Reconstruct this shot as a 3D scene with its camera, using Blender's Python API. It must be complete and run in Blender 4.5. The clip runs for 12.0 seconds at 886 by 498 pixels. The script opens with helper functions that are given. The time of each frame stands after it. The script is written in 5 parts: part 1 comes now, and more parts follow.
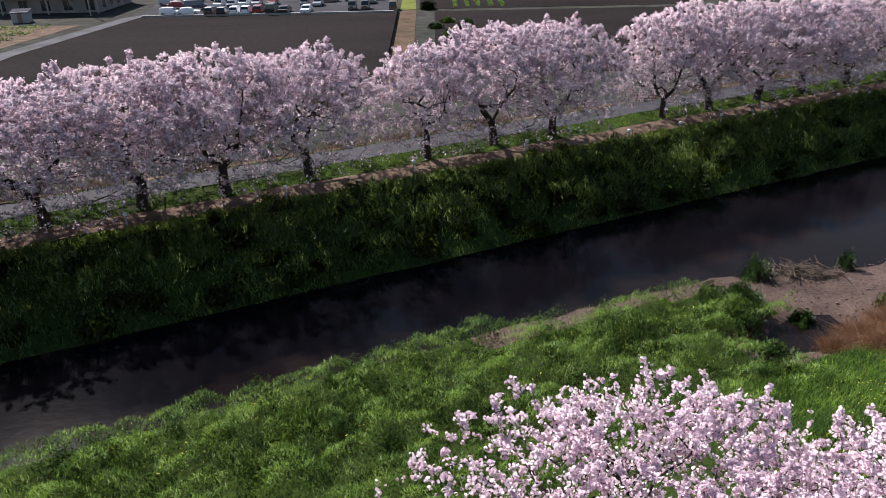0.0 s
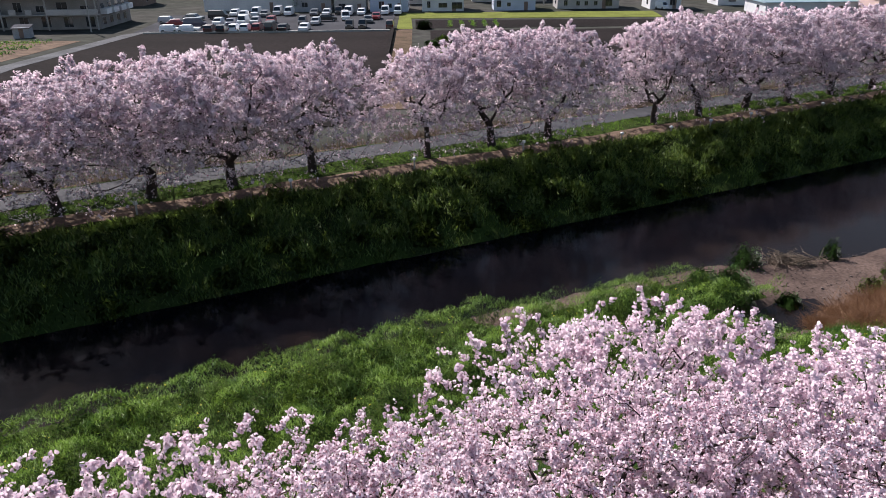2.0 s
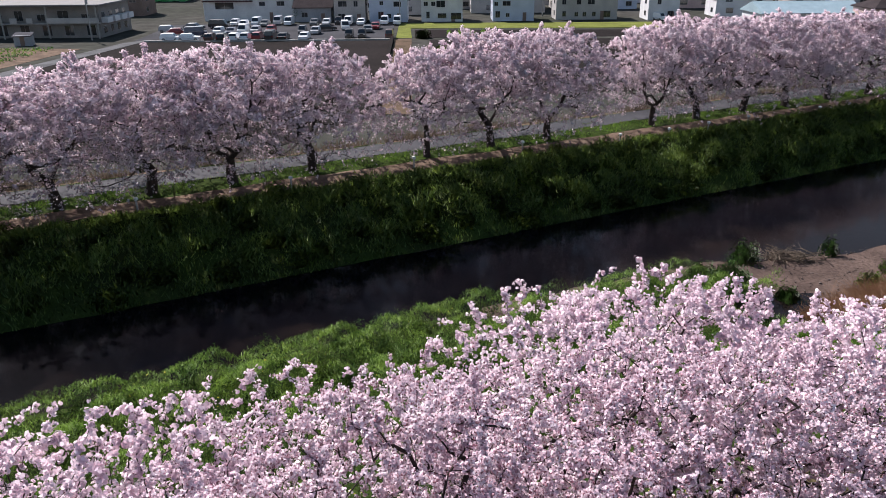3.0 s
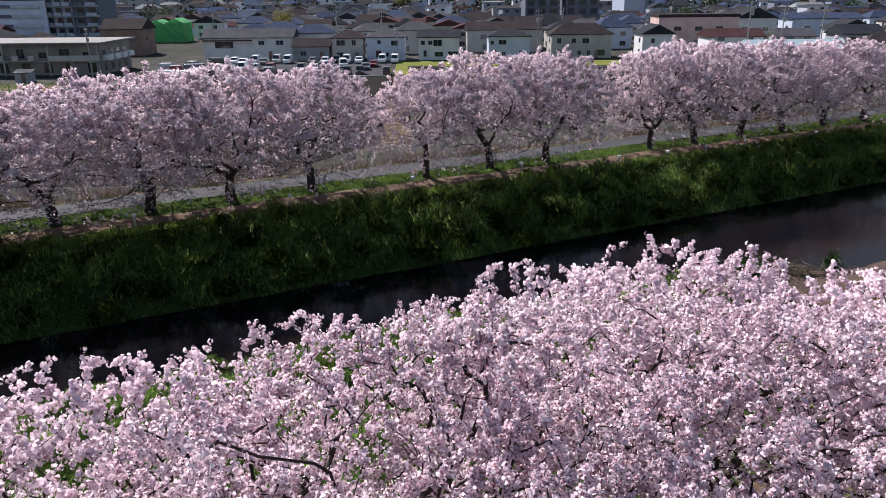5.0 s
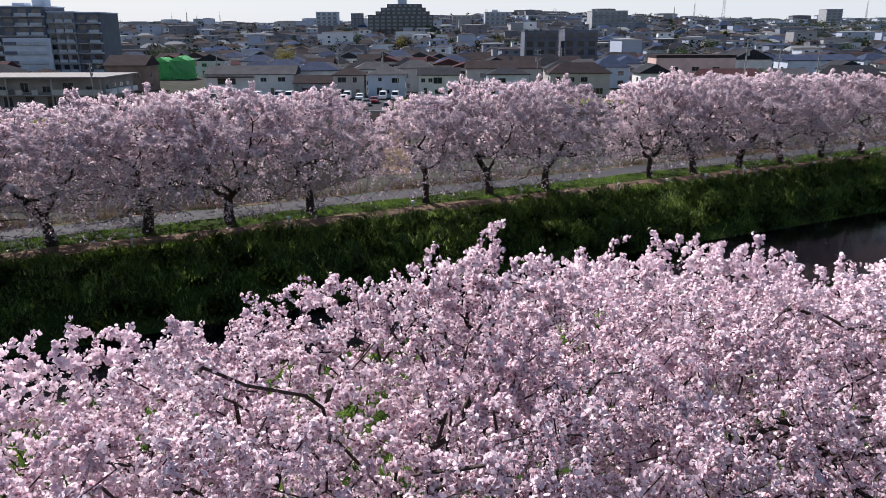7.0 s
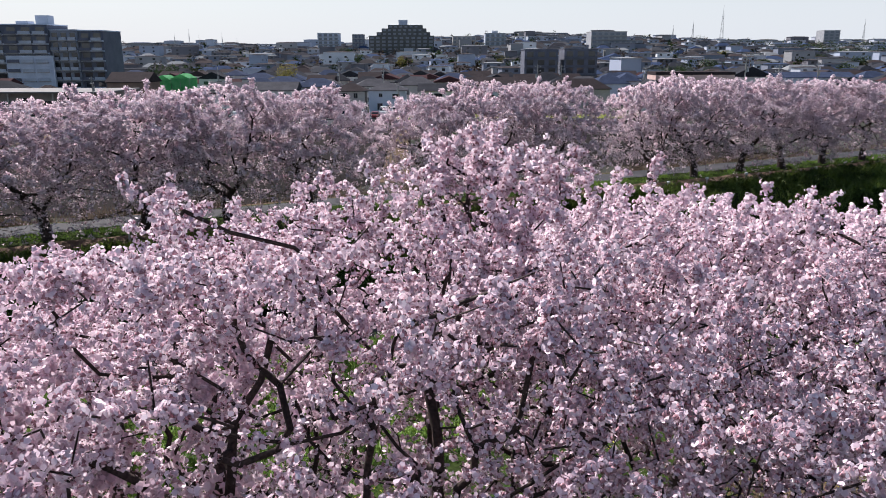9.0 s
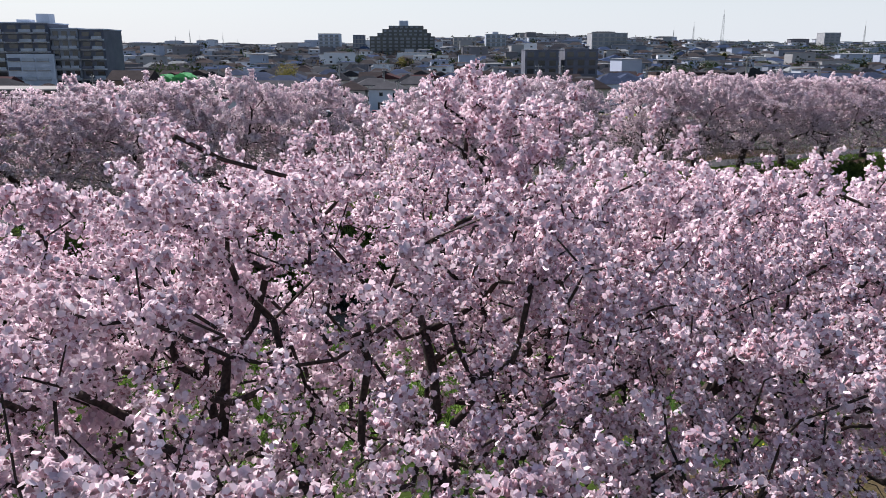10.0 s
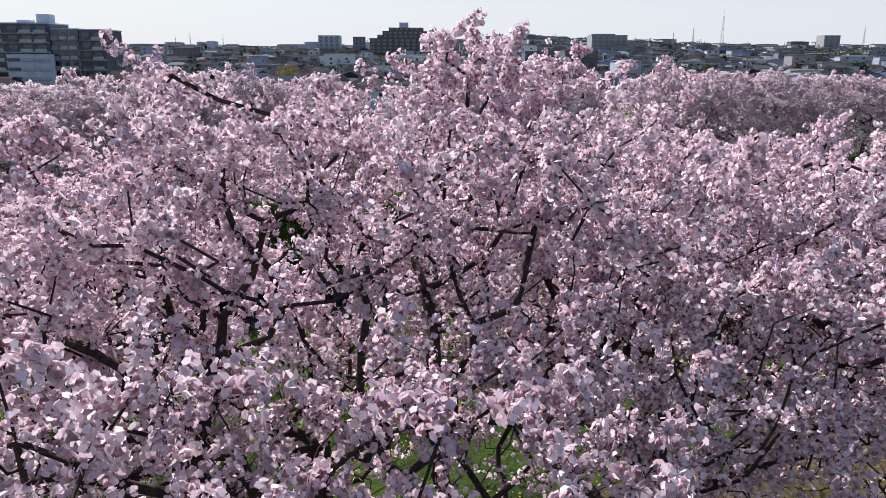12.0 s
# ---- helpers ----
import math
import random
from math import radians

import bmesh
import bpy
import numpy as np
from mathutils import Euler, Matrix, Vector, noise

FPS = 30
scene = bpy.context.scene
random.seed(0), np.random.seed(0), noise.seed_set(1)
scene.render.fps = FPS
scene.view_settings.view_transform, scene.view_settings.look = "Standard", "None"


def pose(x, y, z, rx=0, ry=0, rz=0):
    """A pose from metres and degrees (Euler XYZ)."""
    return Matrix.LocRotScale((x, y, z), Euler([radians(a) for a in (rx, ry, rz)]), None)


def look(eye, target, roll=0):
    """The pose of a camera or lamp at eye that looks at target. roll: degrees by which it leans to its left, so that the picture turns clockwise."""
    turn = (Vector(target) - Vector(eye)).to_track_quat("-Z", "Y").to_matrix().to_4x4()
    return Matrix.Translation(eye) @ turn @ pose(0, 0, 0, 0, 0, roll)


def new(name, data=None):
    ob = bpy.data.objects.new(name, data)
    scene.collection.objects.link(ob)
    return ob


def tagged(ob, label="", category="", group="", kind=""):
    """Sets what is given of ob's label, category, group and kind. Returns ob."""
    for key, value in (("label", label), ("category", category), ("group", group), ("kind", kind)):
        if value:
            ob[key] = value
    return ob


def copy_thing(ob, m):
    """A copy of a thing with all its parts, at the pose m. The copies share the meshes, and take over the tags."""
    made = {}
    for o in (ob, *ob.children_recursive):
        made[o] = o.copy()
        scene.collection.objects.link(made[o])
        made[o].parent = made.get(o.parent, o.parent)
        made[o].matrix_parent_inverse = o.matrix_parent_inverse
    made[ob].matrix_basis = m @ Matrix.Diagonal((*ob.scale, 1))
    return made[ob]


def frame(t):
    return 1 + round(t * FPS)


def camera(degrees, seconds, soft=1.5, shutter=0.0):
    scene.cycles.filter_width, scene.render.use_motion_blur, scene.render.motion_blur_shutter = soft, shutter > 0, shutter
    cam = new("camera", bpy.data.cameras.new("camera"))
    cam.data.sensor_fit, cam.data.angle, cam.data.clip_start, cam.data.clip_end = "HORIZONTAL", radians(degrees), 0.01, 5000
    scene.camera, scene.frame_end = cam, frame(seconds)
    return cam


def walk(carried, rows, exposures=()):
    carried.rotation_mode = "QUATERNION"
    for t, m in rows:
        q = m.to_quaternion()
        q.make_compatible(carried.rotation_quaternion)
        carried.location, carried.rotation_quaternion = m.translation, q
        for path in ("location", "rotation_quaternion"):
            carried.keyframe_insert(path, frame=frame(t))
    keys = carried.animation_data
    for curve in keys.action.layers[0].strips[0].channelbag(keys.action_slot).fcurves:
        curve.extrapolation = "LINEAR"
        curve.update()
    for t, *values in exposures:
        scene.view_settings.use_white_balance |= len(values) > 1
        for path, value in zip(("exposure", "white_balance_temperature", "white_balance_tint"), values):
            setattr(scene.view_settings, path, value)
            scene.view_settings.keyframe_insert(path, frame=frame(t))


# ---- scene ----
cam = camera(62.0, 12.0, soft=0.75)
PATH = [
    (0, (0.719, -0.149, 16.033), (0.693, 1.655, 15.17), -1.3),
    (0.5, (0.536, -0.793, 15.856), (0.518, 1.017, 15.006), -1.1),
    (1, (0.408, -1.38, 15.58), (0.396, 0.437, 14.745), -0.9),
    (1.5, (0.317, -1.88, 15.214), (0.31, -0.055, 14.396), -0.8),
    (2, (0.214, -2.261, 14.831), (0.211, -0.429, 14.029), -0.7),
    (2.5, (0.152, -2.568, 14.403), (0.151, -0.729, 13.617), -0.6),
    (3, (0.141, -2.753, 13.998), (0.143, -0.907, 13.228), -0.5),
    (3.2, (0.144, -2.723, 13.913), (0.147, -0.877, 13.143), -0.2),
    (4.8, (-0.113, -2.933, 12.594), (-0.097, -1.052, 11.917), -0.3),
    (5, (-0.101, -2.943, 12.515), (-0.088, -1.057, 11.85), -0.5),
    (5.5, (-0.108, -2.954, 12.268), (-0.094, -1.059, 11.631), -0.4),
    (6, (-0.113, -2.961, 11.995), (-0.098, -1.056, 11.384), -0.3),
    (6.5, (-0.111, -2.934, 11.724), (-0.096, -1.022, 11.138), -0.2),
    (7, (-0.126, -2.943, 11.464), (-0.109, -1.024, 10.901), -0.1),
    (7.2, (-0.129, -2.947, 11.369), (-0.113, -1.027, 10.81), -0.1),
    (8.8, (-0.157, -2.923, 10.122), (-0.124, -0.988, 9.618), 0.1),
    (9, (-0.112, -2.936, 10.03), (-0.096, -1.001, 9.521), -0.1),
    (9.5, (-0.099, -2.96, 9.757), (-0.083, -1.025, 9.251), -0.1),
    (10, (-0.089, -2.972, 9.485), (-0.073, -1.037, 8.98), 0.1),
    (10.5, (-0.091, -2.968, 9.236), (-0.074, -1.032, 8.733), 0.2),
    (11, (-0.094, -2.946, 9.144), (-0.077, -1.01, 8.642), 0.2),
    (11.5, (-0.097, -2.949, 9.09), (-0.08, -1.012, 8.591), 0.2),
    (12, (-0.099, -2.956, 9.041), (-0.082, -1.019, 8.542), 0.2),
]
walk(cam, [(t, look(eye, target, roll)) for t, eye, target, roll in PATH])

# ---- light ----
SUN_AZ, SUN_EL = 36.0, 42.0          # degrees left of straight ahead, and above the horizon
sun_way = Vector((-math.sin(radians(SUN_AZ)) * math.cos(radians(SUN_EL)), math.cos(radians(SUN_AZ)) * math.cos(radians(SUN_EL)), math.sin(radians(SUN_EL))))
sun = new("sun", bpy.data.lights.new("sun", "SUN"))
sun.data.energy, sun.data.angle, sun.data.color = 6.0, radians(0.53), (1.0, 0.93, 0.925)
sun.matrix_world = look((0, 0, 60), tuple(Vector((0, 0, 60)) - sun_way))
world = bpy.data.worlds.new("sky")
scene.world = world
world.use_nodes = True
wn = world.node_tree.nodes
sky = wn.new("ShaderNodeTexSky")
sky.sky_type, sky.sun_disc = "NISHITA", False
sky.sun_elevation, sky.sun_rotation = radians(SUN_EL), radians(-SUN_AZ)
sky.air_density, sky.dust_density, sky.ozone_density = 1.3, 1.0, 3.0
wn["Background"].inputs["Strength"].default_value = 0.078
# a white spring haze lies over the sky, thickest at the horizon
way, split, haze, veil = wn.new("ShaderNodeTexCoord"), wn.new("ShaderNodeSeparateXYZ"), wn.new("ShaderNodeMapRange"), wn.new("ShaderNodeMix")
veil.data_type, haze.interpolation_type = "RGBA", "SMOOTHSTEP"
veil.inputs["B"].default_value = (7.3, 7.8, 8.8, 1)
haze.inputs["From Min"].default_value, haze.inputs["From Max"].default_value = 0.0, 0.34
haze.inputs["To Min"].default_value, haze.inputs["To Max"].default_value = 0.85, 0.0
wl = world.node_tree.links
wl.new(way.outputs["Generated"], split.inputs[0])
wl.new(split.outputs["Z"], haze.inputs["Value"])
wl.new(haze.outputs[0], veil.inputs["Factor"])
wl.new(sky.outputs[0], veil.inputs["A"])
wl.new(veil.outputs["Result"], wn["Background"].inputs["Color"])
scene.view_settings.exposure = 0.5


# ---- materials ----
def nodes_of(name):
    m = bpy.data.materials.new(name)
    m.use_nodes = True
    m.node_tree.nodes.clear()
    return m, m.node_tree.nodes, m.node_tree.links


def tone(c, k):
    return (min(c[0] * k, 1), min(c[1] * k, 1), min(c[2] * k, 1), 1)


def varied(nt, ln, base, other, scale, fine, amount, stretch=(1, 1, 1)):
    """Two scales of noise between two colours, and the fine noise for relief."""
    tc, mp = nt.new("ShaderNodeTexCoord"), nt.new("ShaderNodeMapping")
    mp.inputs["Scale"].default_value = stretch
    ln.new(tc.outputs["Object"], mp.inputs["Vector"])
    n1, n2 = nt.new("ShaderNodeTexNoise"), nt.new("ShaderNodeTexNoise")
    n1.inputs["Scale"].default_value, n1.inputs["Detail"].default_value = scale, 4
    n2.inputs["Scale"].default_value, n2.inputs["Detail"].default_value = fine, 3
    for n in (n1, n2):
        ln.new(mp.outputs[0], n.inputs["Vector"])
    ramp = nt.new("ShaderNodeMapRange")
    ramp.inputs["From Min"].default_value, ramp.inputs["From Max"].default_value = 0.35, 0.65
    ln.new(n1.outputs["Fac"], ramp.inputs["Value"])
    mix = nt.new("ShaderNodeMix")
    mix.data_type = "RGBA"
    mix.inputs["A"].default_value, mix.inputs["B"].default_value = (*base, 1), (*other, 1)
    ln.new(ramp.outputs[0], mix.inputs["Factor"])
    hs = nt.new("ShaderNodeHueSaturation")
    mr = nt.new("ShaderNodeMapRange")
    mr.inputs["From Min"].default_value, mr.inputs["From Max"].default_value = 0.3, 0.7
    mr.inputs["To Min"].default_value, mr.inputs["To Max"].default_value = 1 - amount, 1 + amount
    ln.new(n2.outputs["Fac"], mr.inputs["Value"])
    ln.new(mr.outputs[0], hs.inputs["Value"])
    ln.new(mix.outputs["Result"], hs.inputs["Color"])
    return hs.outputs[0], n2.outputs["Fac"]


def surface(name, base, other=None, scale=0.8, fine=9.0, amount=0.2, rough=0.8, bump=0.3, depth=0.02, metal=0.0, stretch=(1, 1, 1)):
    m, nt, ln = nodes_of(name)
    out, sh = nt.new("ShaderNodeOutputMaterial"), nt.new("ShaderNodeBsdfPrincipled")
    col, fac = varied(nt, ln, base, other or tuple(c * 0.75 for c in base), scale, fine, amount, stretch)
    ln.new(col, sh.inputs["Base Color"])
    sh.inputs["Roughness"].default_value, sh.inputs["Metallic"].default_value = rough, metal
    sh.inputs["Specular IOR Level"].default_value = 0.5 if rough < 0.75 else 0.12 if rough < 0.9 else 0.02
    if bump:
        b = nt.new("ShaderNodeBump")
        b.inputs["Strength"].default_value, b.inputs["Distance"].default_value = bump, depth
        ln.new(fac, b.inputs["Height"])
        ln.new(b.outputs[0], sh.inputs["Normal"])
    ln.new(sh.outputs[0], out.inputs[0])
    return m


def leafy(name, low, high, through_light, rough=0.6, gloss=0.03, patch_scale=0.55, patchiness=0.45):
    """Thin petals and leaves: each island has its own tone, and light passes through."""
    m, nt, ln = nodes_of(name)
    out, geo, ramp = nt.new("ShaderNodeOutputMaterial"), nt.new("ShaderNodeNewGeometry"), nt.new("ShaderNodeMix")
    ramp.data_type = "RGBA"
    ramp.inputs["A"].default_value, ramp.inputs["B"].default_value = (*low, 1), (*high, 1)
    tc, patchy, span, add = nt.new("ShaderNodeTexCoord"), nt.new("ShaderNodeTexNoise"), nt.new("ShaderNodeMapRange"), nt.new("ShaderNodeMath")
    patchy.inputs["Scale"].default_value, patchy.inputs["Detail"].default_value = patch_scale, 2
    span.inputs["From Min"].default_value, span.inputs["From Max"].default_value = 0.32, 0.68
    span.inputs["To Min"].default_value, span.inputs["To Max"].default_value = 0.0, patchiness
    add.operation = "MULTIPLY_ADD"
    add.inputs[1].default_value = 1 - patchiness
    ln.new(tc.outputs["Object"], patchy.inputs["Vector"])
    ln.new(patchy.outputs["Fac"], span.inputs["Value"])
    ln.new(geo.outputs["Random Per Island"], add.inputs[0])
    ln.new(span.outputs[0], add.inputs[2])
    ln.new(add.outputs[0], ramp.inputs["Factor"])
    d, t, mix = nt.new("ShaderNodeBsdfDiffuse"), nt.new("ShaderNodeBsdfTranslucent"), nt.new("ShaderNodeMixShader")
    g, top = nt.new("ShaderNodeBsdfGlossy"), nt.new("ShaderNodeMixShader")
    g.inputs["Roughness"].default_value = rough
    ln.new(ramp.outputs["Result"], d.inputs["Color"])
    ln.new(ramp.outputs["Result"], t.inputs["Color"])
    mix.inputs[0].default_value, top.inputs[0].default_value = through_light, gloss
    ln.new(d.outputs[0], mix.inputs[1]), ln.new(t.outputs[0], mix.inputs[2])
    ln.new(mix.outputs[0], top.inputs[1]), ln.new(g.outputs[0], top.inputs[2])
    ln.new(top.outputs[0], out.inputs[0])
    return m


def glassy(name, colour, rough=0.08):
    m, nt, ln = nodes_of(name)
    out, sh = nt.new("ShaderNodeOutputMaterial"), nt.new("ShaderNodeBsdfPrincipled")
    sh.inputs["Base Color"].default_value, sh.inputs["Roughness"].default_value = (*colour, 1), rough
    sh.inputs["Specular IOR Level"].default_value = 0.7
    ln.new(sh.outputs[0], out.inputs[0])
    return m


def river_water():
    m, nt, ln = nodes_of("river_water")
    out, sh = nt.new("ShaderNodeOutputMaterial"), nt.new("ShaderNodeBsdfPrincipled")
    bed, fac = varied(nt, ln, (0.0012, 0.0016, 0.003), (0.0025, 0.0022, 0.003), 0.25, 2.2, 0.2, (0.8, 1.3, 1))
    # the brown bed shows through where the water is shallow, along the near bank
    tc, mp, sep, span = nt.new("ShaderNodeTexCoord"), nt.new("ShaderNodeMapping"), nt.new("ShaderNodeSeparateXYZ"), nt.new("ShaderNodeMapRange")
    mp.inputs["Rotation"].default_value = (0, 0, -radians(26.2))
    ln.new(tc.outputs["Object"], mp.inputs["Vector"])
    ln.new(mp.outputs[0], sep.inputs[0])
    wander, shift = nt.new("ShaderNodeTexNoise"), nt.new("ShaderNodeMath")
    wander.inputs["Scale"].default_value, wander.inputs["Detail"].default_value = 0.35, 5
    ln.new(tc.outputs["Object"], wander.inputs["Vector"])
    shift.operation = "MULTIPLY_ADD"
    shift.inputs[1].default_value = 7.0
    ln.new(wander.outputs["Fac"], shift.inputs[0]), ln.new(sep.outputs["Y"], shift.inputs[2])
    span.inputs["From Min"].default_value, span.inputs["From Max"].default_value = 28.6, 30.6
    span.inputs["To Min"].default_value, span.inputs["To Max"].default_value = 1.0, 0.0
    ln.new(shift.outputs[0], span.inputs["Value"])
    mix = nt.new("ShaderNodeMix")
    mix.data_type = "RGBA"
    mix.inputs["B"].default_value = (0.011, 0.008, 0.0075, 1)
    ln.new(span.outputs[0], mix.inputs["Factor"]), ln.new(bed, mix.inputs["A"])
    ln.new(mix.outputs["Result"], sh.inputs["Base Color"])
    sh.inputs["Roughness"].default_value, sh.inputs["IOR"].default_value = 0.1, 1.33
    sh.inputs["Specular IOR Level"].default_value = 0.10
    b = nt.new("ShaderNodeBump")
    b.inputs["Strength"].default_value, b.inputs["Distance"].default_value = 0.07, 0.05
    ln.new(fac, b.inputs["Height"]), ln.new(b.outputs[0], sh.inputs["Normal"])
    ln.new(sh.outputs[0], out.inputs[0])
    return m


PETAL = leafy("cherry_petal", (0.60, 0.42, 0.505), (0.985, 0.875, 0.92), 0.32, patch_scale=1.1, patchiness=0.45)
CALYX = surface("cherry_calyx", (0.52, 0.32, 0.36), (0.36, 0.19, 0.22), 3.0, 30.0, 0.3, 0.8, 0.0)
BARK = surface("cherry_bark", (0.035, 0.026, 0.024), (0.06, 0.045, 0.04), 2.0, 30.0, 0.4, 0.85, 0.6, 0.02)
GRASS_DARK = leafy("bank_grass", (0.028, 0.058, 0.012), (0.23, 0.33, 0.055), 0.45, patch_scale=0.4, patchiness=0.6)
GRASS_LIGHT = leafy("weed_leaf", (0.032, 0.088, 0.016), (0.25, 0.40, 0.06), 0.36, patch_scale=0.9, patchiness=0.6)
HERB = leafy("dark_herb_leaf", (0.03, 0.085, 0.022), (0.125, 0.235, 0.06), 0.38)
RAPE = leafy("rape_flower", (0.60, 0.52, 0.03), (0.75, 0.70, 0.08), 0.3)
REED = leafy("dry_reed", (0.13, 0.065, 0.035), (0.32, 0.17, 0.085), 0.25)
STRAW_BLADE = leafy("dead_grass_blade", (0.11, 0.085, 0.065), (0.24, 0.185, 0.14), 0.25)
EVERGREEN = leafy("evergreen_leaf", (0.015, 0.03, 0.012), (0.05, 0.08, 0.025), 0.25)
OLIVE = leafy("olive_leaf", (0.12, 0.11, 0.03), (0.25, 0.22, 0.06), 0.3)
TURF = surface("turf_soil", (0.035, 0.055, 0.012), (0.022, 0.032, 0.010), 0.5, 8.0, 0.35, 0.95, 0.6, 0.05)
DIRT = surface("trodden_dirt", (0.17, 0.12, 0.09), (0.11, 0.08, 0.06), 0.6, 7.0, 0.25, 0.95, 0.5, 0.03)
STRAW = surface("dead_grass", (0.13, 0.09, 0.065), (0.08, 0.06, 0.04), 0.4, 6.0, 0.3, 0.95, 0.6, 0.05)
LITTER = surface("leaf_litter", (0.10, 0.068, 0.05), (0.06, 0.055, 0.022), 0.5, 7.0, 0.35, 0.95, 0.6, 0.04)
ASPHALT = surface("path_asphalt", (0.055, 0.055, 0.062), (0.042, 0.042, 0.047), 0.3, 20.0, 0.15, 0.85, 0.3, 0.01)
LOT_ASPHALT = surface("lot_asphalt", (0.065, 0.065, 0.072), (0.047, 0.047, 0.052), 0.1, 6.0, 0.15, 0.9, 0.2, 0.01)
SOIL = surface("ploughed_soil", (0.023, 0.0185, 0.018), (0.016, 0.0135, 0.013), 0.06, 3.0, 0.3, 0.95, 0.5, 0.06, stretch=(0.4, 1.5, 1))
GRAVEL = surface("river_gravel", (0.115, 0.082, 0.069), (0.07, 0.05, 0.043), 0.5, 6.0, 0.3, 0.9, 0.8, 0.05)
CONCRETE = surface("concrete", (0.36, 0.35, 0.33), (0.28, 0.27, 0.25), 0.4, 8.0, 0.12, 0.85, 0.2, 0.01)
TOWN = surface("town_ground", (0.06, 0.057, 0.052), (0.04, 0.043, 0.034), 0.03, 0.4, 0.3, 0.95, 0.0)
WATER = river_water()
STONE = surface("river_stone", (0.17, 0.135, 0.12), (0.10, 0.08, 0.072), 3.0, 20.0, 0.3, 0.85, 0.3)
GLASS = glassy("dark_window_glass", (0.02, 0.025, 0.03))
TYRE = surface("tyre_rubber", (0.02, 0.02, 0.02), None, 4, 30, 0.1, 0.8, 0.1)
STEEL = surface("galvanised_steel", (0.35, 0.36, 0.37), None, 2, 20, 0.1, 0.5, 0.1, 0.01, 0.6)
WOOD = surface("weathered_wood", (0.16, 0.12, 0.09), (0.10, 0.08, 0.06), 1.5, 20, 0.2, 0.85, 0.4)
WHITE = surface("white_paint", (0.72, 0.72, 0.72), (0.62, 0.62, 0.62), 0.7, 8, 0.05, 0.6, 0.05)

# ---- building blocks ----
AX = radians(26.2)                       # the river runs this far round from the x axis
UX, UY = math.cos(AX), math.sin(AX)
PLAIN, WATERLINE = -4.0, -2.4
SHORE = ((-100, 25.5), (10, 25.4), (20, 25.0), (28, 24.5), (33, 22.7), (37, 21.6), (60, 21.0))     # the water edge of the near bank
SILL = ((-6000, PLAIN), (-18, PLAIN), (-11, -0.3), (-8, 0), (9.5, 0), (16.5, -1.7), (20, -2.0), (24.4, -2.12), (25.4, -2.42), (27, -3.1), (31, -3.2),
        (33.0, -2.45), (33.4, -2.2), (41.0, -0.1), (42.0, 0.0), (48.4, 0.05), (54.5, PLAIN), (6000, PLAIN))


def world_xy(u, v):
    """Along the river and across it, to x and y."""
    return u * UX - v * UY, u * UY + v * UX


def river_uv(x, y):
    return x * UX + y * UY, -x * UY + y * UX


def smooth(a, b, t):
    t = np.clip((t - a) / (b - a), 0, 1)
    return t * t * (3 - 2 * t)


def lumps(x, y, size, seed=0.0):
    """A cheap smooth noise from a few crossed waves, about -1 to 1."""
    k = 2 * math.pi / size
    return 0.34 * (np.sin(k * (0.91 * x + 0.42 * y) + seed) + np.sin(k * (-0.53 * x + 0.85 * y) * 1.31 + 1.7 * seed + 1.0)
                   + np.sin(k * (0.2 * x - 1.02 * y) * 0.83 + 2.3 * seed + 2.0))


def ground_height(x, y):
    x, y = np.asarray(x, float), np.asarray(y, float)
    u, v = river_uv(x, y)
    z = np.interp(v, [p[0] for p in SILL], [p[1] for p in SILL])
    edge = np.interp(u, [p[0] for p in SHORE], [p[1] for p in SHORE])
    near = (v > 9) & (v < 27)
    flat = smooth(24, 28, u) * smooth(15, 17.5, v) * (v < 27)
    z = np.where(near, z * (1 - flat) + flat * (-2.22 + 0.05 * lumps(u, v, 4.0, 1.0)), z)
    inlet = smooth(22, 25, u) * (1 - smooth(28, 31.5, u)) * smooth(16.2, 18.0, v) * (1 - smooth(18.4, 20.2, v))
    z = np.where(near, z - 0.55 * inlet, z)
    z = np.where(near & (v > edge - 0.8) & (u > 8), np.minimum(z, -2.40 - 0.14 * (v - edge) * np.where(v > edge, 2.0, 1.0)), z)
    hill = smooth(330, 900, y)
    z = z + hill * (22 + 5 * np.sin(x / 170.0 + 0.6) + 3 * np.sin(x / 71.0))
    return z


def plain_mesh(name, verts, faces, mats, slots=None, shade=False):
    me = bpy.data.meshes.new(name)
    me.from_pydata([tuple(p) for p in verts], [], [tuple(f) for f in faces])
    for m in mats:
        me.materials.append(m)
    if slots is not None:
        me.polygons.foreach_set("material_index", slots)
    if shade:
        me.polygons.foreach_set("use_smooth", [True] * len(me.polygons))
    me.update()
    return me


def array_mesh(name, co, corners, size, mat, normals=None):
    """A mesh from numpy arrays; size is the number of corners of every face, or of each. Shaded by the given normals."""
    me = bpy.data.meshes.new(name)
    co, corners = np.asarray(co, np.float32).reshape(-1, 3), np.asarray(corners, np.int32).reshape(-1)
    me.vertices.add(len(co))
    me.vertices.foreach_set("co", co.ravel())
    me.loops.add(len(corners))
    me.loops.foreach_set("vertex_index", corners)
    counts = np.full(len(corners) // size, size) if np.isscalar(size) else np.asarray(size)
    me.polygons.add(len(counts))
    me.polygons.foreach_set("loop_start", (np.cumsum(counts) - counts).astype(np.int32))
    me.materials.append(mat)
    me.update(calc_edges=True)
    me.validate()
    if normals is not None:
        me.polygons.foreach_set("use_smooth", np.ones(len(me.polygons), bool))
        me.normals_split_custom_set_from_vertices(np.asarray(normals, np.float32))
    return me


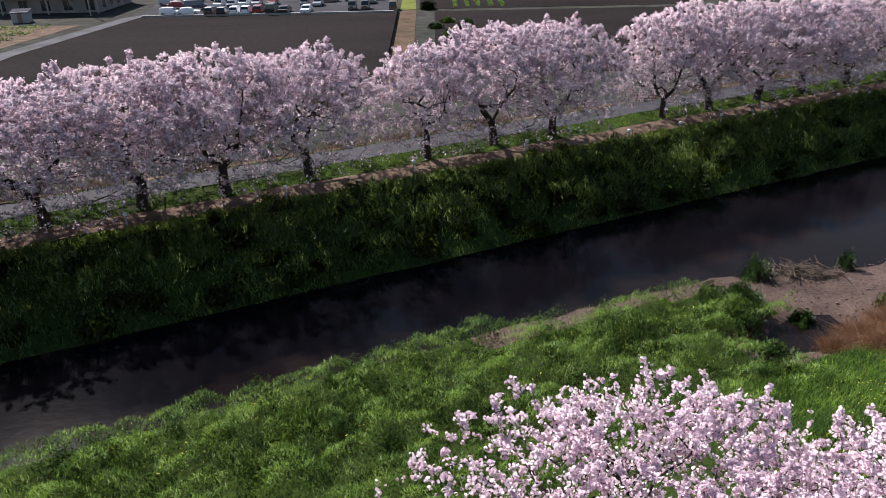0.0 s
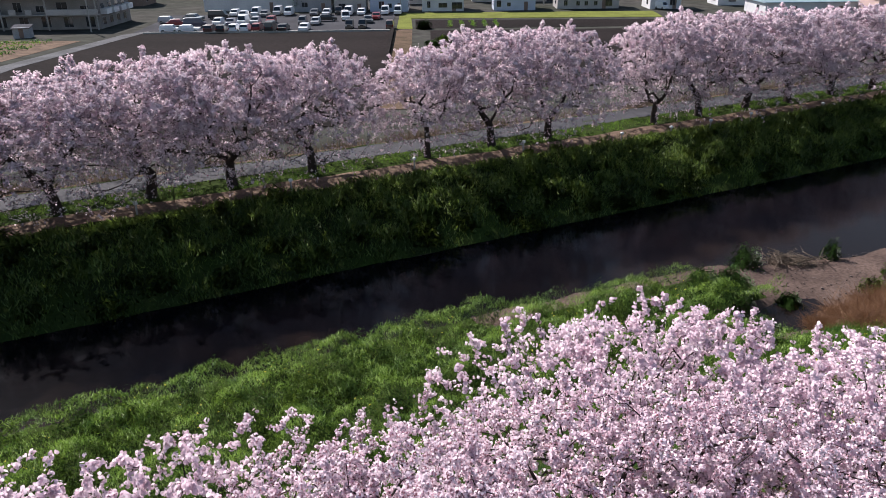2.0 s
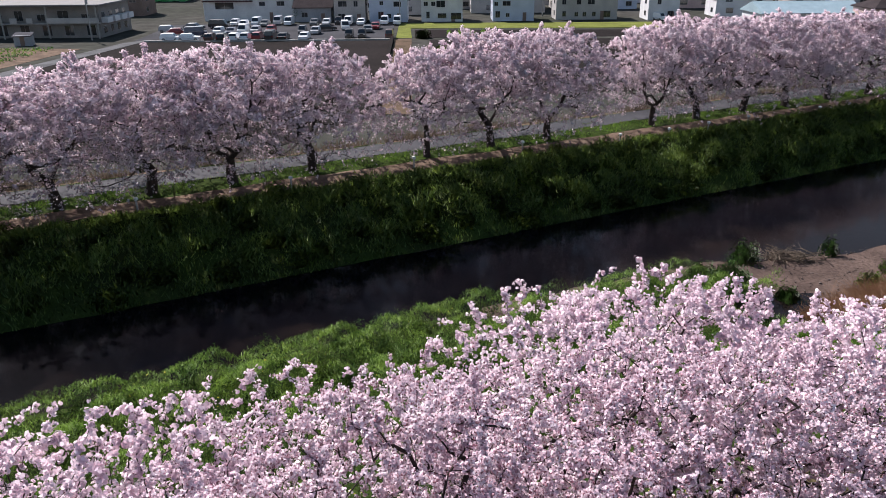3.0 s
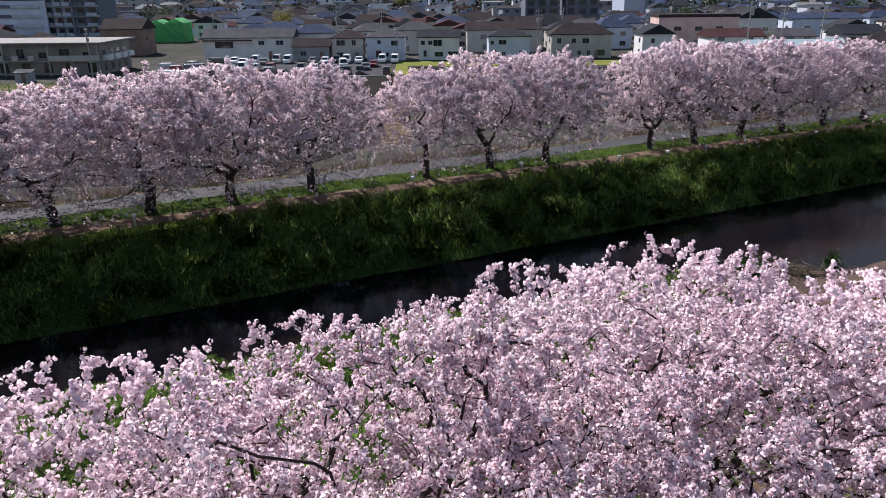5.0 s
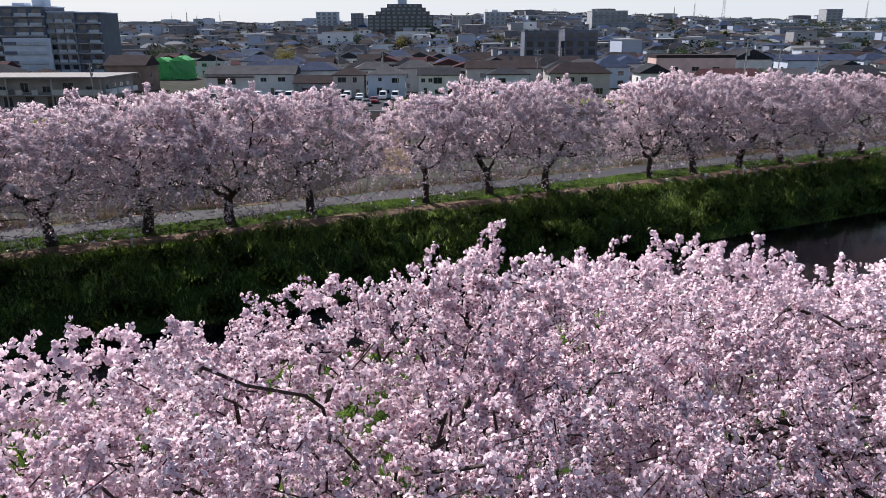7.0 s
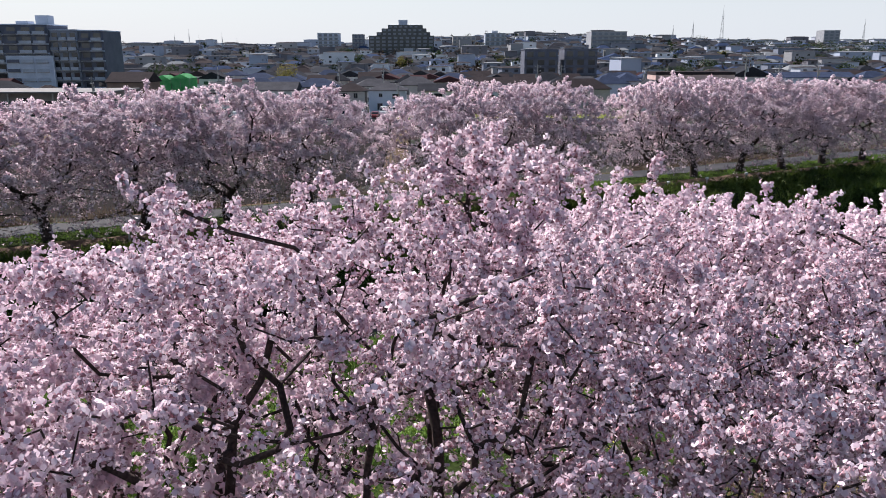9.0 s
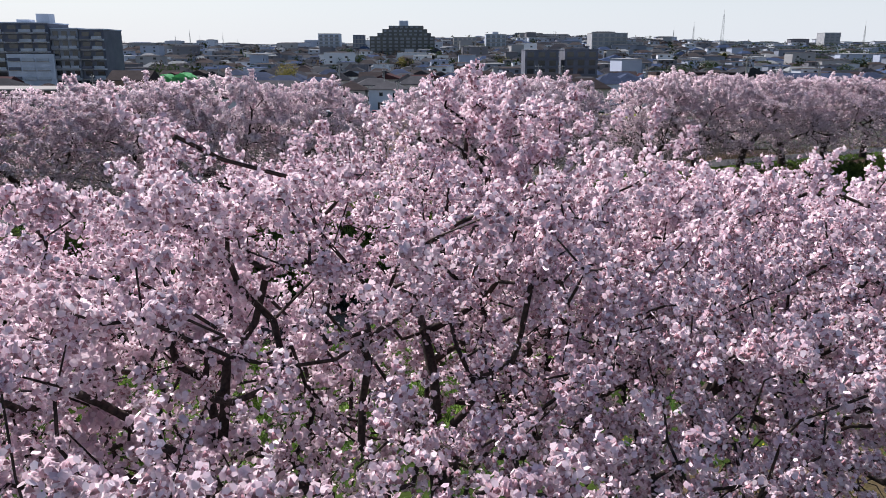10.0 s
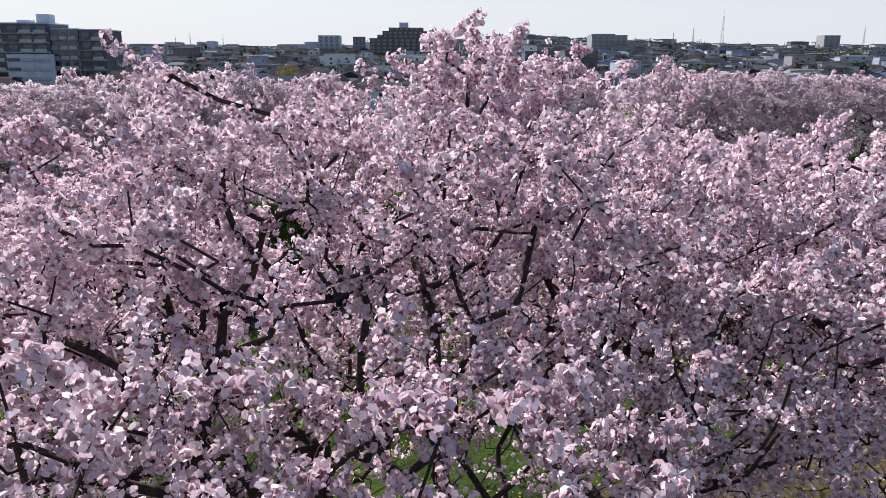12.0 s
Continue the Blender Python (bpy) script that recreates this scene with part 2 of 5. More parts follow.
def part(name, data, material=None, parent=None, label=""):
    """Links a bmesh or a mesh as one object under a thing or a part."""
    if isinstance(data, bmesh.types.BMesh):
        me = bpy.data.meshes.new(name)
        data.to_mesh(me)
        data.free()
        data = me
    if material and not data.materials:
        data.materials.append(material)
    ob = new(name, data)
    ob.parent = parent
    return tagged(ob, label)


def block(bm, x0, x1, y0, y1, z0, z1, bevel=0.0):
    r = bmesh.ops.create_cube(bm, size=1.0)
    for v in r["verts"]:
        v.co = (x0 + (v.co.x + 0.5) * (x1 - x0), y0 + (v.co.y + 0.5) * (y1 - y0), z0 + (v.co.z + 0.5) * (z1 - z0))
    if bevel:
        bmesh.ops.bevel(bm, geom=list({e for v in r["verts"] for e in v.link_edges}), offset=bevel, segments=1, affect="EDGES")
    return bm


def solid(*dims, bevel=0.0):
    return block(bmesh.new(), *dims, bevel=bevel)


def rod(bm, a, b, r0, r1=None, sides=8):
    a, b = Vector(a), Vector(b)
    m = Matrix.Translation((a + b) / 2) @ (b - a).to_track_quat("Z", "Y").to_matrix().to_4x4()
    bmesh.ops.create_cone(bm, cap_ends=True, segments=sides, radius1=r0, radius2=r0 if r1 is None else r1, depth=(b - a).length, matrix=m)
    return bm


def thing(name, at, turn=0.0, **tags):
    ob = new(name)
    ob.matrix_basis = pose(*at, 0, 0, turn)
    return tagged(ob, **tags)

# ---- ground and water ----
def ground():
    us = np.unique(np.r_[-5000, -3000, -1500, -800, -400, -250, np.arange(-160, 200, 8), np.arange(-40, 80, 1.0), 260, 400, 800, 1500, 3000, 5000])
    vs = np.unique(np.r_[-3000, -1200, -500, -200, -80, -40, np.arange(-20, 56, 0.5), np.arange(60, 300, 20), np.arange(300, 1200, 25), 1500, 2200, 3500, 4800])
    U, V = np.meshgrid(us, vs)
    X, Y = world_xy(U, V)
    Z = ground_height(X, Y)
    near = (V > -20) & (V < 56) & (np.abs(U) < 120)
    Z = Z + np.where(near, 0.05 * lumps(X, Y, 3.1) + 0.05 * lumps(X, Y, 1.3, 2.0), 0)
    n = len(us)
    faces, slots = [], []
    for j in range(len(vs) - 1):
        for i in range(n - 1):
            faces.append((j * n + i, j * n + i + 1, (j + 1) * n + i + 1, (j + 1) * n + i))
            u, v = (us[i] + us[i + 1]) / 2, (vs[j] + vs[j + 1]) / 2
            if v > 56 or v < -20:
                s = 1
            elif 48.2 < v:
                s = 2
            elif 25.3 < v < 33.2 or (u > 24 and 16 < v <= 25.5 and not (u < 28 and v > 19.8 and v < 23.2)) or (23.6 < v <= 25.5 and u > 14):
                s = 3
            elif -6 < v < 8.5:
                s = 4
            else:
                s = 0
            slots.append(s)
    co = np.stack([X, Y, Z], -1).reshape(-1, 3)
    me = plain_mesh("ground", co, faces, [TURF, TOWN, STRAW, GRAVEL, LITTER], slots, True)
    return tagged(new("ground", me), "levees, river bed and town plain under grass and soil", "ground", kind="structure")


def strip(name, mat, u0, u1, v0, v1, lift, label, category, wobble=0.0, step=1.0):
    """A thin sheet that lies along the river on the ground."""
    us, vs = np.arange(u0, u1 + step, step), np.linspace(v0, v1, 5)
    U, V = np.meshgrid(us, vs)
    V = V + wobble * lumps(U, V * 0, 7.0, v0) * np.linspace(1, 0.4, 5)[:, None]
    X, Y = world_xy(U, V)
    co = np.stack([X, Y, ground_height(X, Y) + 0.05 * lumps(X, Y, 3.1) + 0.05 * lumps(X, Y, 1.3, 2.0) + lift], -1).reshape(-1, 3)
    n = len(us)
    faces = [(j * n + i, j * n + i + 1, (j + 1) * n + i + 1, (j + 1) * n + i) for j in range(4) for i in range(n - 1)]
    return tagged(new(name, plain_mesh(name, co, faces, [mat], None, True)), label, category, kind="structure")


def patch(name, mat, corners, z, label, category, thick=0.05):
    """A flat piece of the plain between corner points, with a little thickness."""
    bm = bmesh.new()
    top = [bm.verts.new((x, y, z)) for x, y in corners]
    low = [bm.verts.new((x, y, z - thick)) for x, y in corners]
    bm.faces.new(top)
    for i in range(len(top)):
        j = (i + 1) % len(top)
        bm.faces.new((top[i], low[i], low[j], top[j]))
    bmesh.ops.recalc_face_normals(bm, faces=bm.faces)
    return tagged(part(name, bm, mat), label, category, kind="structure")


ground()
patch("water", WATER, [world_xy(-160, 12), world_xy(200, 12), world_xy(200, 34.5), world_xy(-160, 34.5)], WATERLINE, "dark shallow river water with faint ripples", "river", 0.02)
strip("footpath", DIRT, -60, 110, 40.7, 42.4, 0.03, "trodden reddish dirt footpath on the levee crest", "footpath", 0.25)
strip("road", ASPHALT, -60, 110, 45.0, 47.7, 0.03, "grey asphalt levee path behind the cherry trees", "path", 0.05)
patch("field", SOIL, [(-62.0, 62), (-63.8, 110), (-58.8, 147.6), (-9.9, 147.6), (-8.2, 108), (-7.0, 80), (-18, 62)], PLAIN + 0.06, "dark ploughed field of bare soil", "field")
patch("field_road", surface("worn_farm_road", (0.13, 0.13, 0.135), (0.09, 0.09, 0.092), 0.3, 6, 0.2, 0.95, 0.2), [(-66.6, 62), (-67.0, 110), (-62.0, 147), (-58.6, 152), (-58.6, 149), (-63.6, 110), (-62.2, 62)], PLAIN + 0.10, "grey worn concrete farm road beside the dark field", "road")
patch("dirt_track", STRAW, [(-7.3, 80), (-8.0, 108), (-9.0, 150), (-5.6, 150), (-4.4, 108), (-3.0, 80)], PLAIN + 0.05, "dirt track between two fields", "track")
patch("field", SOIL, [(-1.0, 90), (-2.0, 148), (52, 148), (48, 95)], PLAIN + 0.06, "dark ploughed field beside the dirt track", "field")
patch("field", SOIL, [(-5.0, 151.5), (-5.5, 166), (48, 163), (50, 151.5)], PLAIN + 0.05, "dark vegetable plot with a few green rows", "field")
patch("grass_strip", surface("mown_grass", (0.16, 0.18, 0.045), (0.12, 0.13, 0.035), 0.3, 5, 0.25, 0.95, 0.4), [(-8.8, 151), (-9.6, 181), (50, 179), (49, 167), (-6.5, 169), (-5.6, 151)], PLAIN + 0.07, "yellow-green mown grass strip before the houses", "grass")
patch("pavement", LOT_ASPHALT, [(-61, 148.4), (-64, 181.5), (-10.6, 181), (-9.9, 148.4)], PLAIN + 0.08, "grey asphalt car park", "car park")
patch("ditch", CONCRETE, [(-9.9, 147.8), (-58.6, 147.8), (-58.6, 148.3), (-9.9, 148.3)], PLAIN + 0.35, "low concrete kerb wall along the car park", "kerb", 0.4)


# ---- cherry trees ----
def skeleton_tree(seed, height, radius, n, trunk, droop, widest=0.42, clump=22, spread=0.42, limbs_at=(), girth=0.24, step=0.38, shoots=0.3, twig=0.0034, flat=0.6):
    """Grows a branching skeleton into an umbrella-shaped crown. Gives nodes, parents, radii."""
    rng = np.random.default_rng(seed)
    k = 4 * (n // clump)
    ang, h = rng.uniform(0, 2 * math.pi, k), rng.uniform(0, 1, k)
    ph = rng.uniform(0, 6.28, 6)
    lump = 1 + 0.06 * np.sin(2 * ang + ph[0]) + 0.07 * np.sin(3 * ang + ph[1] + 3 * h) + 0.07 * np.sin(7 * ang + ph[2] + 7 * h) + 0.05 * np.sin(11 * ang + ph[3] - 9 * h)
    prof = np.clip(1 - np.abs((h - widest) / np.where(h > widest, 1.03 - widest, widest + 0.22)) ** 2.5, 0, 1) ** 0.5
    r = radius * prof * lump * rng.uniform(0, 1, k) ** 0.36
    z = droop + (height - droop) * h + 0.2 * np.sin(3 * ang + ph[4]) * h
    keep = (z > trunk + 1.5) | ((r > 0.6 * radius) & (rng.uniform(0, 1, k) < 0.72))
    heart = np.stack([r * np.cos(ang), r * np.sin(ang), z], -1)[keep][:n // clump]
    size = rng.uniform(0.7, 1.3, len(heart))
    pick = rng.integers(0, len(heart), n)
    pts = heart[pick] + rng.normal(0, 1, (n, 3)) * (size[pick] * spread)[:, None] * (1.1, 1.1, flat)
    pts[:, 2] = np.maximum(pts[:, 2], 0.5)
    nodes = [np.array([0.0, 0.0, -0.3])]
    parent, path = [-1], [0.0]
    lean = rng.normal(0, 0.22, 2)
    k = max(3, int((trunk + 0.3) / 0.35))
    for i in range(1, k + 1):
        f = i / k
        nodes.append(np.array([lean[0] * f + 0.05 * math.sin(5 * f + ph[5]), lean[1] * f, -0.3 + (trunk + 0.3) * f]))
        parent.append(i - 1), path.append(path[-1] + 0.35)
    first = k
    N = np.zeros((60 * n // 6 + 4000, 3))
    L = np.full(len(N), 1e9)
    count = len(nodes)
    N[:count], L[:count] = nodes, path
    L[:first] = 1e9                        # nothing grows from the lower trunk
    base = N[first].copy()
    limbs = rng.integers(5, 7)
    seeds = []
    for i in range(limbs):
        a = 2 * math.pi * i / limbs + rng.normal(0, 0.25)
        rr = radius * rng.uniform(0.42, 0.6)
        seeds.append((rr * math.cos(a), rr * math.sin(a), trunk + (height - trunk) * rng.uniform(0.38, 0.62)))
    seeds.append((0.1 * radius, -0.08 * radius, height * 0.78))
    seeds.extend(limbs_at)
    tufts = [np.array(q) + rng.normal(0, 0.48, (24 if q[2] > 8.9 else 8, 3)) * (1, 1, 0.3) for q in limbs_at if q[2] > 7.4]
    if tufts:
        pts = np.concatenate([pts] + tufts)
        gap = (((pts - HOLLOW[:3]) / HOLLOW[3:]) ** 2).sum(1) < 1
        pts = pts[~gap | (rng.uniform(0, 1, len(pts)) < 0.25)]
    order = np.argsort(np.linalg.norm((pts - base) * (1, 1, 0.8), axis=1) + rng.normal(0, 0.3, len(pts)))
    stout = 0
    for turn_no, p in enumerate([np.array(q) for q in seeds] + list(pts[order])):
        if turn_no == len(seeds):
            stout = count                  # all nodes up to here belong to the main limbs
        d = np.linalg.norm(N[first:count] - p, axis=1)
        j = first + int(np.argmin(d + 0.22 * L[first:count]))
        a, dist = N[j].copy(), float(np.linalg.norm(N[j] - p))
        m = max(1, int(round(dist / step)))
        side, sway = rng.normal(0, 0.13 * dist, 3), rng.normal(0, 0.07 * dist, 3)
        last = j
        for i in range(1, m + 1):
            f = i / m
            if count >= len(N):
                break
            N[count] = a + (p - a) * f + side * math.sin(math.pi * f) + sway * math.sin(2 * math.pi * f) + (0, 0, 0.10 * dist * math.sin(math.pi * f)) + (rng.normal(0, 0.12 * step, 3) if m > 1 else 0)
            L[count] = L[last] + dist / m
            parent.append(last)
            last = count
            count += 1
    tips = np.setdiff1d(np.arange(first + 1, count), np.array(parent))
    for j in tips:                         # young shoots: up at the top, out and down on the skirt
        if rng.uniform() > shoots + 0.10 * (N[j][2] < 0.42 * height) or count + 6 >= len(N):
            continue
        q = N[j]
        rise = 1.1 * (q[2] - 0.42 * height) / (0.5 * height)
        w = np.array([q[0] / radius, q[1] / radius, rise]) + rng.normal(0, 0.35, 3)
        w /= np.linalg.norm(w) + 1e-9
        last, ln = j, step * rng.uniform(0.3, 0.6)
        for i in range(3 if rise > 0 else 5):
            w = w + rng.normal(0, 0.16, 3) + (0, 0, -0.35 if rise < 0 else 0.08)
            if N[last][2] < 0.6 and rise < 0:
                break
            N[count], L[count] = N[last] + w / np.linalg.norm(w) * ln, 0
            parent.append(last)
            last = count
            count += 1
    N = N[:count]
    parent = np.array(parent)
    area = np.full(count, 0.0)
    kids = np.zeros(count, int)
    for i in range(count - 1, 0, -1):
        if kids[i] == 0:
            area[i] = twig ** 2.05
        kids[parent[i]] += 1
        area[parent[i]] += area[i]
    rad = area ** (1 / 2.05)
    rad = rad * (1 + (girth / rad[first] - 1) * (rad / rad[first]) ** 0.8)
    rad = np.maximum(rad, 0.004)
    if limbs_at:
        rad[first:stout] = np.maximum(rad[first:stout], 0.018)
    rad[:first] *= np.linspace(1.45, 1.05, first)
    return N, parent, rad, kids


def branch_mesh(N, parent, rad, least=0.0):
    co, corners, base = [], [], 0
    ids = np.arange(1, len(N))
    for lo, hi, sides in ((least, 0.02, 3), (0.02, 0.06, 5), (0.06, 9.0, 8)):
        sel = ids[(rad[ids] >= lo) & (rad[ids] < hi)]
        if not len(sel):
            continue
        a, b = N[parent[sel]], N[sel]
        w = b - a
        w /= np.linalg.norm(w, axis=1, keepdims=True) + 1e-9
        ref = np.where(np.abs(w[:, 2:3]) > 0.9, [[1.0, 0, 0]], [[0, 0, 1.0]])
        e1 = np.cross(w, ref)
        e1 /= np.linalg.norm(e1, axis=1, keepdims=True)
        e2 = np.cross(w, e1)
        th = np.arange(sides) * 2 * math.pi / sides
        ring = e1[:, None] * np.cos(th)[None, :, None] + e2[:, None] * np.sin(th)[None, :, None]
        ra = np.minimum(rad[parent[sel]], rad[sel] * 1.25)
        va = (a - 0.3 * rad[sel][:, None] * w)[:, None] + ring * ra[:, None, None]
        vb = (b + 0.3 * rad[sel][:, None] * w)[:, None] + ring * rad[sel][:, None, None]
        co.append(np.concatenate([va, vb], 1).reshape(-1, 3))
        o = base + np.arange(len(sel))[:, None] * 2 * sides
        i = np.arange(sides)
        k = (i + 1) % sides
        q = np.stack([o + i, o + k, o + sides + k, o + sides + i], -1)
        corners.append(q.reshape(-1))
        base += len(sel) * 2 * sides
    return array_mesh("trunk", np.concatenate(co), np.concatenate(corners), 4, BARK)


def unit(rng, n):
    d = rng.normal(0, 1, (n, 3))
    return d / np.linalg.norm(d, axis=1, keepdims=True)


def frames_of(nrm):
    ref = np.where(np.abs(nrm[:, 2:3]) > 0.9, [[1.0, 0, 0]], [[0, 0, 1.0]])
    e1 = np.cross(nrm, ref)
    e1 /= np.linalg.norm(e1, axis=1, keepdims=True)
    return e1, np.cross(nrm, e1)


CORE = np.array([(1, 0, -0.5), (-0.5, 0.87, -0.5), (-0.5, -0.87, -0.5), (0, 0, 1)], float)
CORE_FACES = np.array([(0, 1, 3), (1, 2, 3), (2, 0, 3), (1, 0, 2)])


def blossom_mesh(seed, N, parent, rad, kids, clusters, petals, ball, petal, core, loose):
    """Round tufts of petals along the twigs, each shaded as one soft ball within the dome of the crown."""
    rng = np.random.default_rng(seed)
    top = N[:, 2].max()
    twigs = np.nonzero((rad < 0.026) & (np.arange(len(N)) > 12))[0]
    w = np.where(kids[twigs] == 0, 1.8, 1.0) * (0.06 + (np.maximum(N[twigs, 2], 0) / top) ** (3.0 if core else 2.2))
    pick = rng.choice(twigs, clusters, p=w / w.sum())
    f = rng.uniform(0, 1, (clusters, 1))
    c = N[pick] * (1 - f) + N[parent[pick]] * f + rng.normal(0, loose, (clusters, 3))
    size = rng.uniform(0.6, 1.3, clusters)
    d = unit(rng, clusters * petals)
    cc = np.repeat(c, petals, 0) + d * ball * np.repeat(size, petals)[:, None] * rng.uniform(0.7, 1.1, (len(d), 1))
    nrm = d + (0.5 if core else 0.9) * unit(rng, len(d))
    nrm /= np.linalg.norm(nrm, axis=1, keepdims=True)
    e1, e2 = frames_of(nrm)
    sides = 5 if core else 3
    th = np.arange(sides) * 2 * math.pi / sides + rng.uniform(0, 6.28, (len(d), 1))
    r = petal * rng.uniform(0.75, 1.3, (len(d), 1)) * (rng.uniform(0.8, 1.15, th.shape) if core else 1.0)
    co = (cc[:, None] + e1[:, None] * (r * np.cos(th))[..., None] + e2[:, None] * (r * np.sin(th))[..., None]).reshape(-1, 3)
    faces, sizes = np.arange(len(co)), np.full(len(d), sides)
    dome = cc - (0, 0, 0.42 * top)
    dome /= np.linalg.norm(dome, axis=1, keepdims=True) + 1e-9
    soft = (0.66 if core else 0.4) * d + (0.45 if core else 0.75) * dome + 0.2 * nrm
    soft = np.repeat(soft / np.linalg.norm(soft, axis=1, keepdims=True), sides, 0)
    if core and ball < 0.045:
        hearts = c[:, None] + CORE[None] * (core * size)[:, None, None] * rng.uniform(0.7, 1.3, (clusters, 4, 1))
        t = len(co) + np.arange(clusters)[:, None, None] * 4 + CORE_FACES[None]
        co, faces, sizes = np.concatenate([co, hearts.reshape(-1, 3)]), np.concatenate([faces, t.reshape(-1)]), np.concatenate([sizes, np.full(clusters * 4, 3)])
        soft = np.concatenate([soft, np.tile(CORE / np.linalg.norm(CORE, axis=1, keepdims=True), (clusters, 1))])
    me = array_mesh("crown", co, faces, sizes, PETAL)
    me.materials.append(CALYX)
    me.polygons.foreach_set("material_index", (np.arange(len(me.polygons)) >= len(d)).astype(np.int32))
    me.polygons.foreach_set("use_smooth", np.ones(len(me.polygons), bool))
    me.normals_split_custom_set_from_vertices(soft.astype(np.float32))
    return me


def cherry_tree(seed, height, radius, trunk, droop, n, clusters, petals, ball, petal, core, label, group, widest, clump, spread, limbs_at=()):
    near = core > 0
    N, parent, rad, kids = skeleton_tree(seed, height, radius, n, trunk, droop, widest, clump, spread, limbs_at, 0.15 if near else 0.23, 0.27 if near else 0.36, 0.03 if near else 0.05, 0.005, 0.45 if near else 0.3)
    ob = tagged(new("cherry_tree"), label, "cherry tree", group)
    part("trunk", branch_mesh(N, parent, rad, 0.0051 if near else 0.0), None, ob, "dark rough bark on trunk and branches")
    part("crown", blossom_mesh(seed + 50, N, parent, rad, kids, clusters, petals, ball, petal, core, 0.035 if near else 0.06), None, ob, "pale pink blossom in dense clusters")
    return ob


FAR_LABEL = "cherry tree in full pale pink bloom on the far levee"
NEAR_LABEL = "large cherry tree in full pink bloom on the near levee"
far_kinds = [cherry_tree(11 + i, 7.8, 5.0, 1.6, 0.9, 1700, 22500, 3, 0.075, 0.053, 0, FAR_LABEL, "cherry trees on the far levee", 0.5, 4, 0.36) for i in range(4)]
# x, y, spread and height of each tree of the far row
FAR_ROW = [(-26.6, 35.2, 1.18, 0.98), (-21.9, 37.4, 1.12, 0.96), (-17.5, 39.9, 1.15, 1.0), (-13.0, 41.9, 1.12, 1.03), (-8.4, 44.6, 1.02, 0.99), (-0.85, 47.7, 0.86, 0.92), (3.8, 50.5, 1.05, 1.02),
           (8.2, 52.5, 1.0, 1.0), (17.3, 56.5, 0.86, 0.98), (21.6, 58.7, 1.08, 1.03), (26.6, 61.6, 1.12, 1.0), (31.2, 63.7, 1.12, 0.98), (36.5, 66.6, 1.12, 0.96), (41.5, 68.8, 1.1, 0.94)]
turns = random.Random(5)
for i, (x, y, s, h) in enumerate(FAR_ROW):
    m = pose(x, y, 0, 0, 0, turns.uniform(0, 360))
    if i < 4:
        far_kinds[i].matrix_basis = m
        ob = far_kinds[i]
    else:
        ob = copy_thing(far_kinds[turns.randrange(4)], m)
    ob.scale = (s, s, h)

CROWN_LIMBS = ((0.0, -0.1, 4.4), (-0.05, 0.0, 6.3), (0.1, -0.25, 7.1), (0.2, -0.5, 7.8), (0.5, -0.9, 8.1), (0.85, -1.35, 8.42), (1.15, -1.6, 8.55), (-0.2, -0.55, 8.2), (-0.9, -0.65, 8.7), (-1.3, -0.6, 8.85),
               (-0.4, -0.15, 6.7), (-0.78, -0.2, 7.03), (-1.15, -0.3, 7.35), (-1.8, -0.4, 7.8), (-1.0, 0.5, 5.0), (-2.4, 0.9, 5.6), (-3.0, 0.8, 5.75), (0.0, -1.4, 7.6), (-0.05, -1.9, 8.0),
               (0.7, -0.1, 7.4), (1.3, -0.4, 7.7), (1.9, -1.2, 7.4), (1.0, 0.9, 8.3), (0.7, 1.0, 8.7), (1.3, 1.1, 8.95), (1.8, 1.0, 8.92), (1.1, 1.1, 9.05), (1.0, 1.3, 8.95))     # the forked limbs on the path side, and the leader
HOLLOW = (0.3, -2.2, 8.05, 1.25, 1.35, 0.55)     # thin place in the crown before that fork
near_kinds = [cherry_tree(seed, height, radius, 2.0, low, n, clusters, petals, ball, petal, 0.02, NEAR_LABEL, "cherry trees on the near levee", wide, 4, 0.26, CROWN_LIMBS if seed == 31 else ())
              for seed, height, radius, low, wide, n, clusters, petals, ball, petal in ((31, 8.5, 4.5, 4.8, 0.5, 4100, 28000, 7, 0.037, 0.0175), (32, 8.0, 4.1, 5.3, 0.48, 3300, 19000, 6, 0.039, 0.0215), (33, 7.3, 4.9, 1.6, 0.47, 3000, 16000, 4, 0.046, 0.031))]
NEAR_ROW = [(-0.8, 3.1, 0, 0, 1.0), (3.5, 5.5, 130, 1, 1.0), (4.6, 9.6, 0, 2, 1.0), (8.9, 8.2, 200, 2, 1.0), (-4.7, 4.4, 250, 2, 1.03)]
for i, (x, y, turn, kind, tall) in enumerate(NEAR_ROW):
    ob = near_kinds[kind] if i < 3 else copy_thing(near_kinds[kind], pose(x, y, 0, 0, 0, turn))
    ob.matrix_basis = pose(x, y, 0, 0, 0, turn)
    ob.scale = (1, 1, tall)


# ---- grass, weeds and river bank ----
def blades(name, mat, pts, height, width, lean, seed, label, category, soft=None):
    """One blade of grass for each point, standing on the ground."""
    rng = np.random.default_rng(seed)
    n = len(pts)
    h = height * rng.uniform(0.55, 1.25, n)
    a, b = rng.uniform(0, 2 * math.pi, n), rng.uniform(0, 2 * math.pi, n)
    w = width * rng.uniform(0.7, 1.3, n)
    side = np.stack([np.cos(a), np.sin(a), 0 * a], -1) * w[:, None] / 2
    out = lean * h * rng.uniform(0.2, 1.0, n)
    tip = pts + np.stack([np.cos(b) * out, np.sin(b) * out, h], -1)
    co = np.stack([pts - side, pts + side, tip], 1)
    return tagged(new(name, array_mesh(name, co.reshape(-1, 3), np.arange(n * 3), 3, mat, None if soft is None else np.repeat(soft, 3, 0))), label, category, kind="stuff")


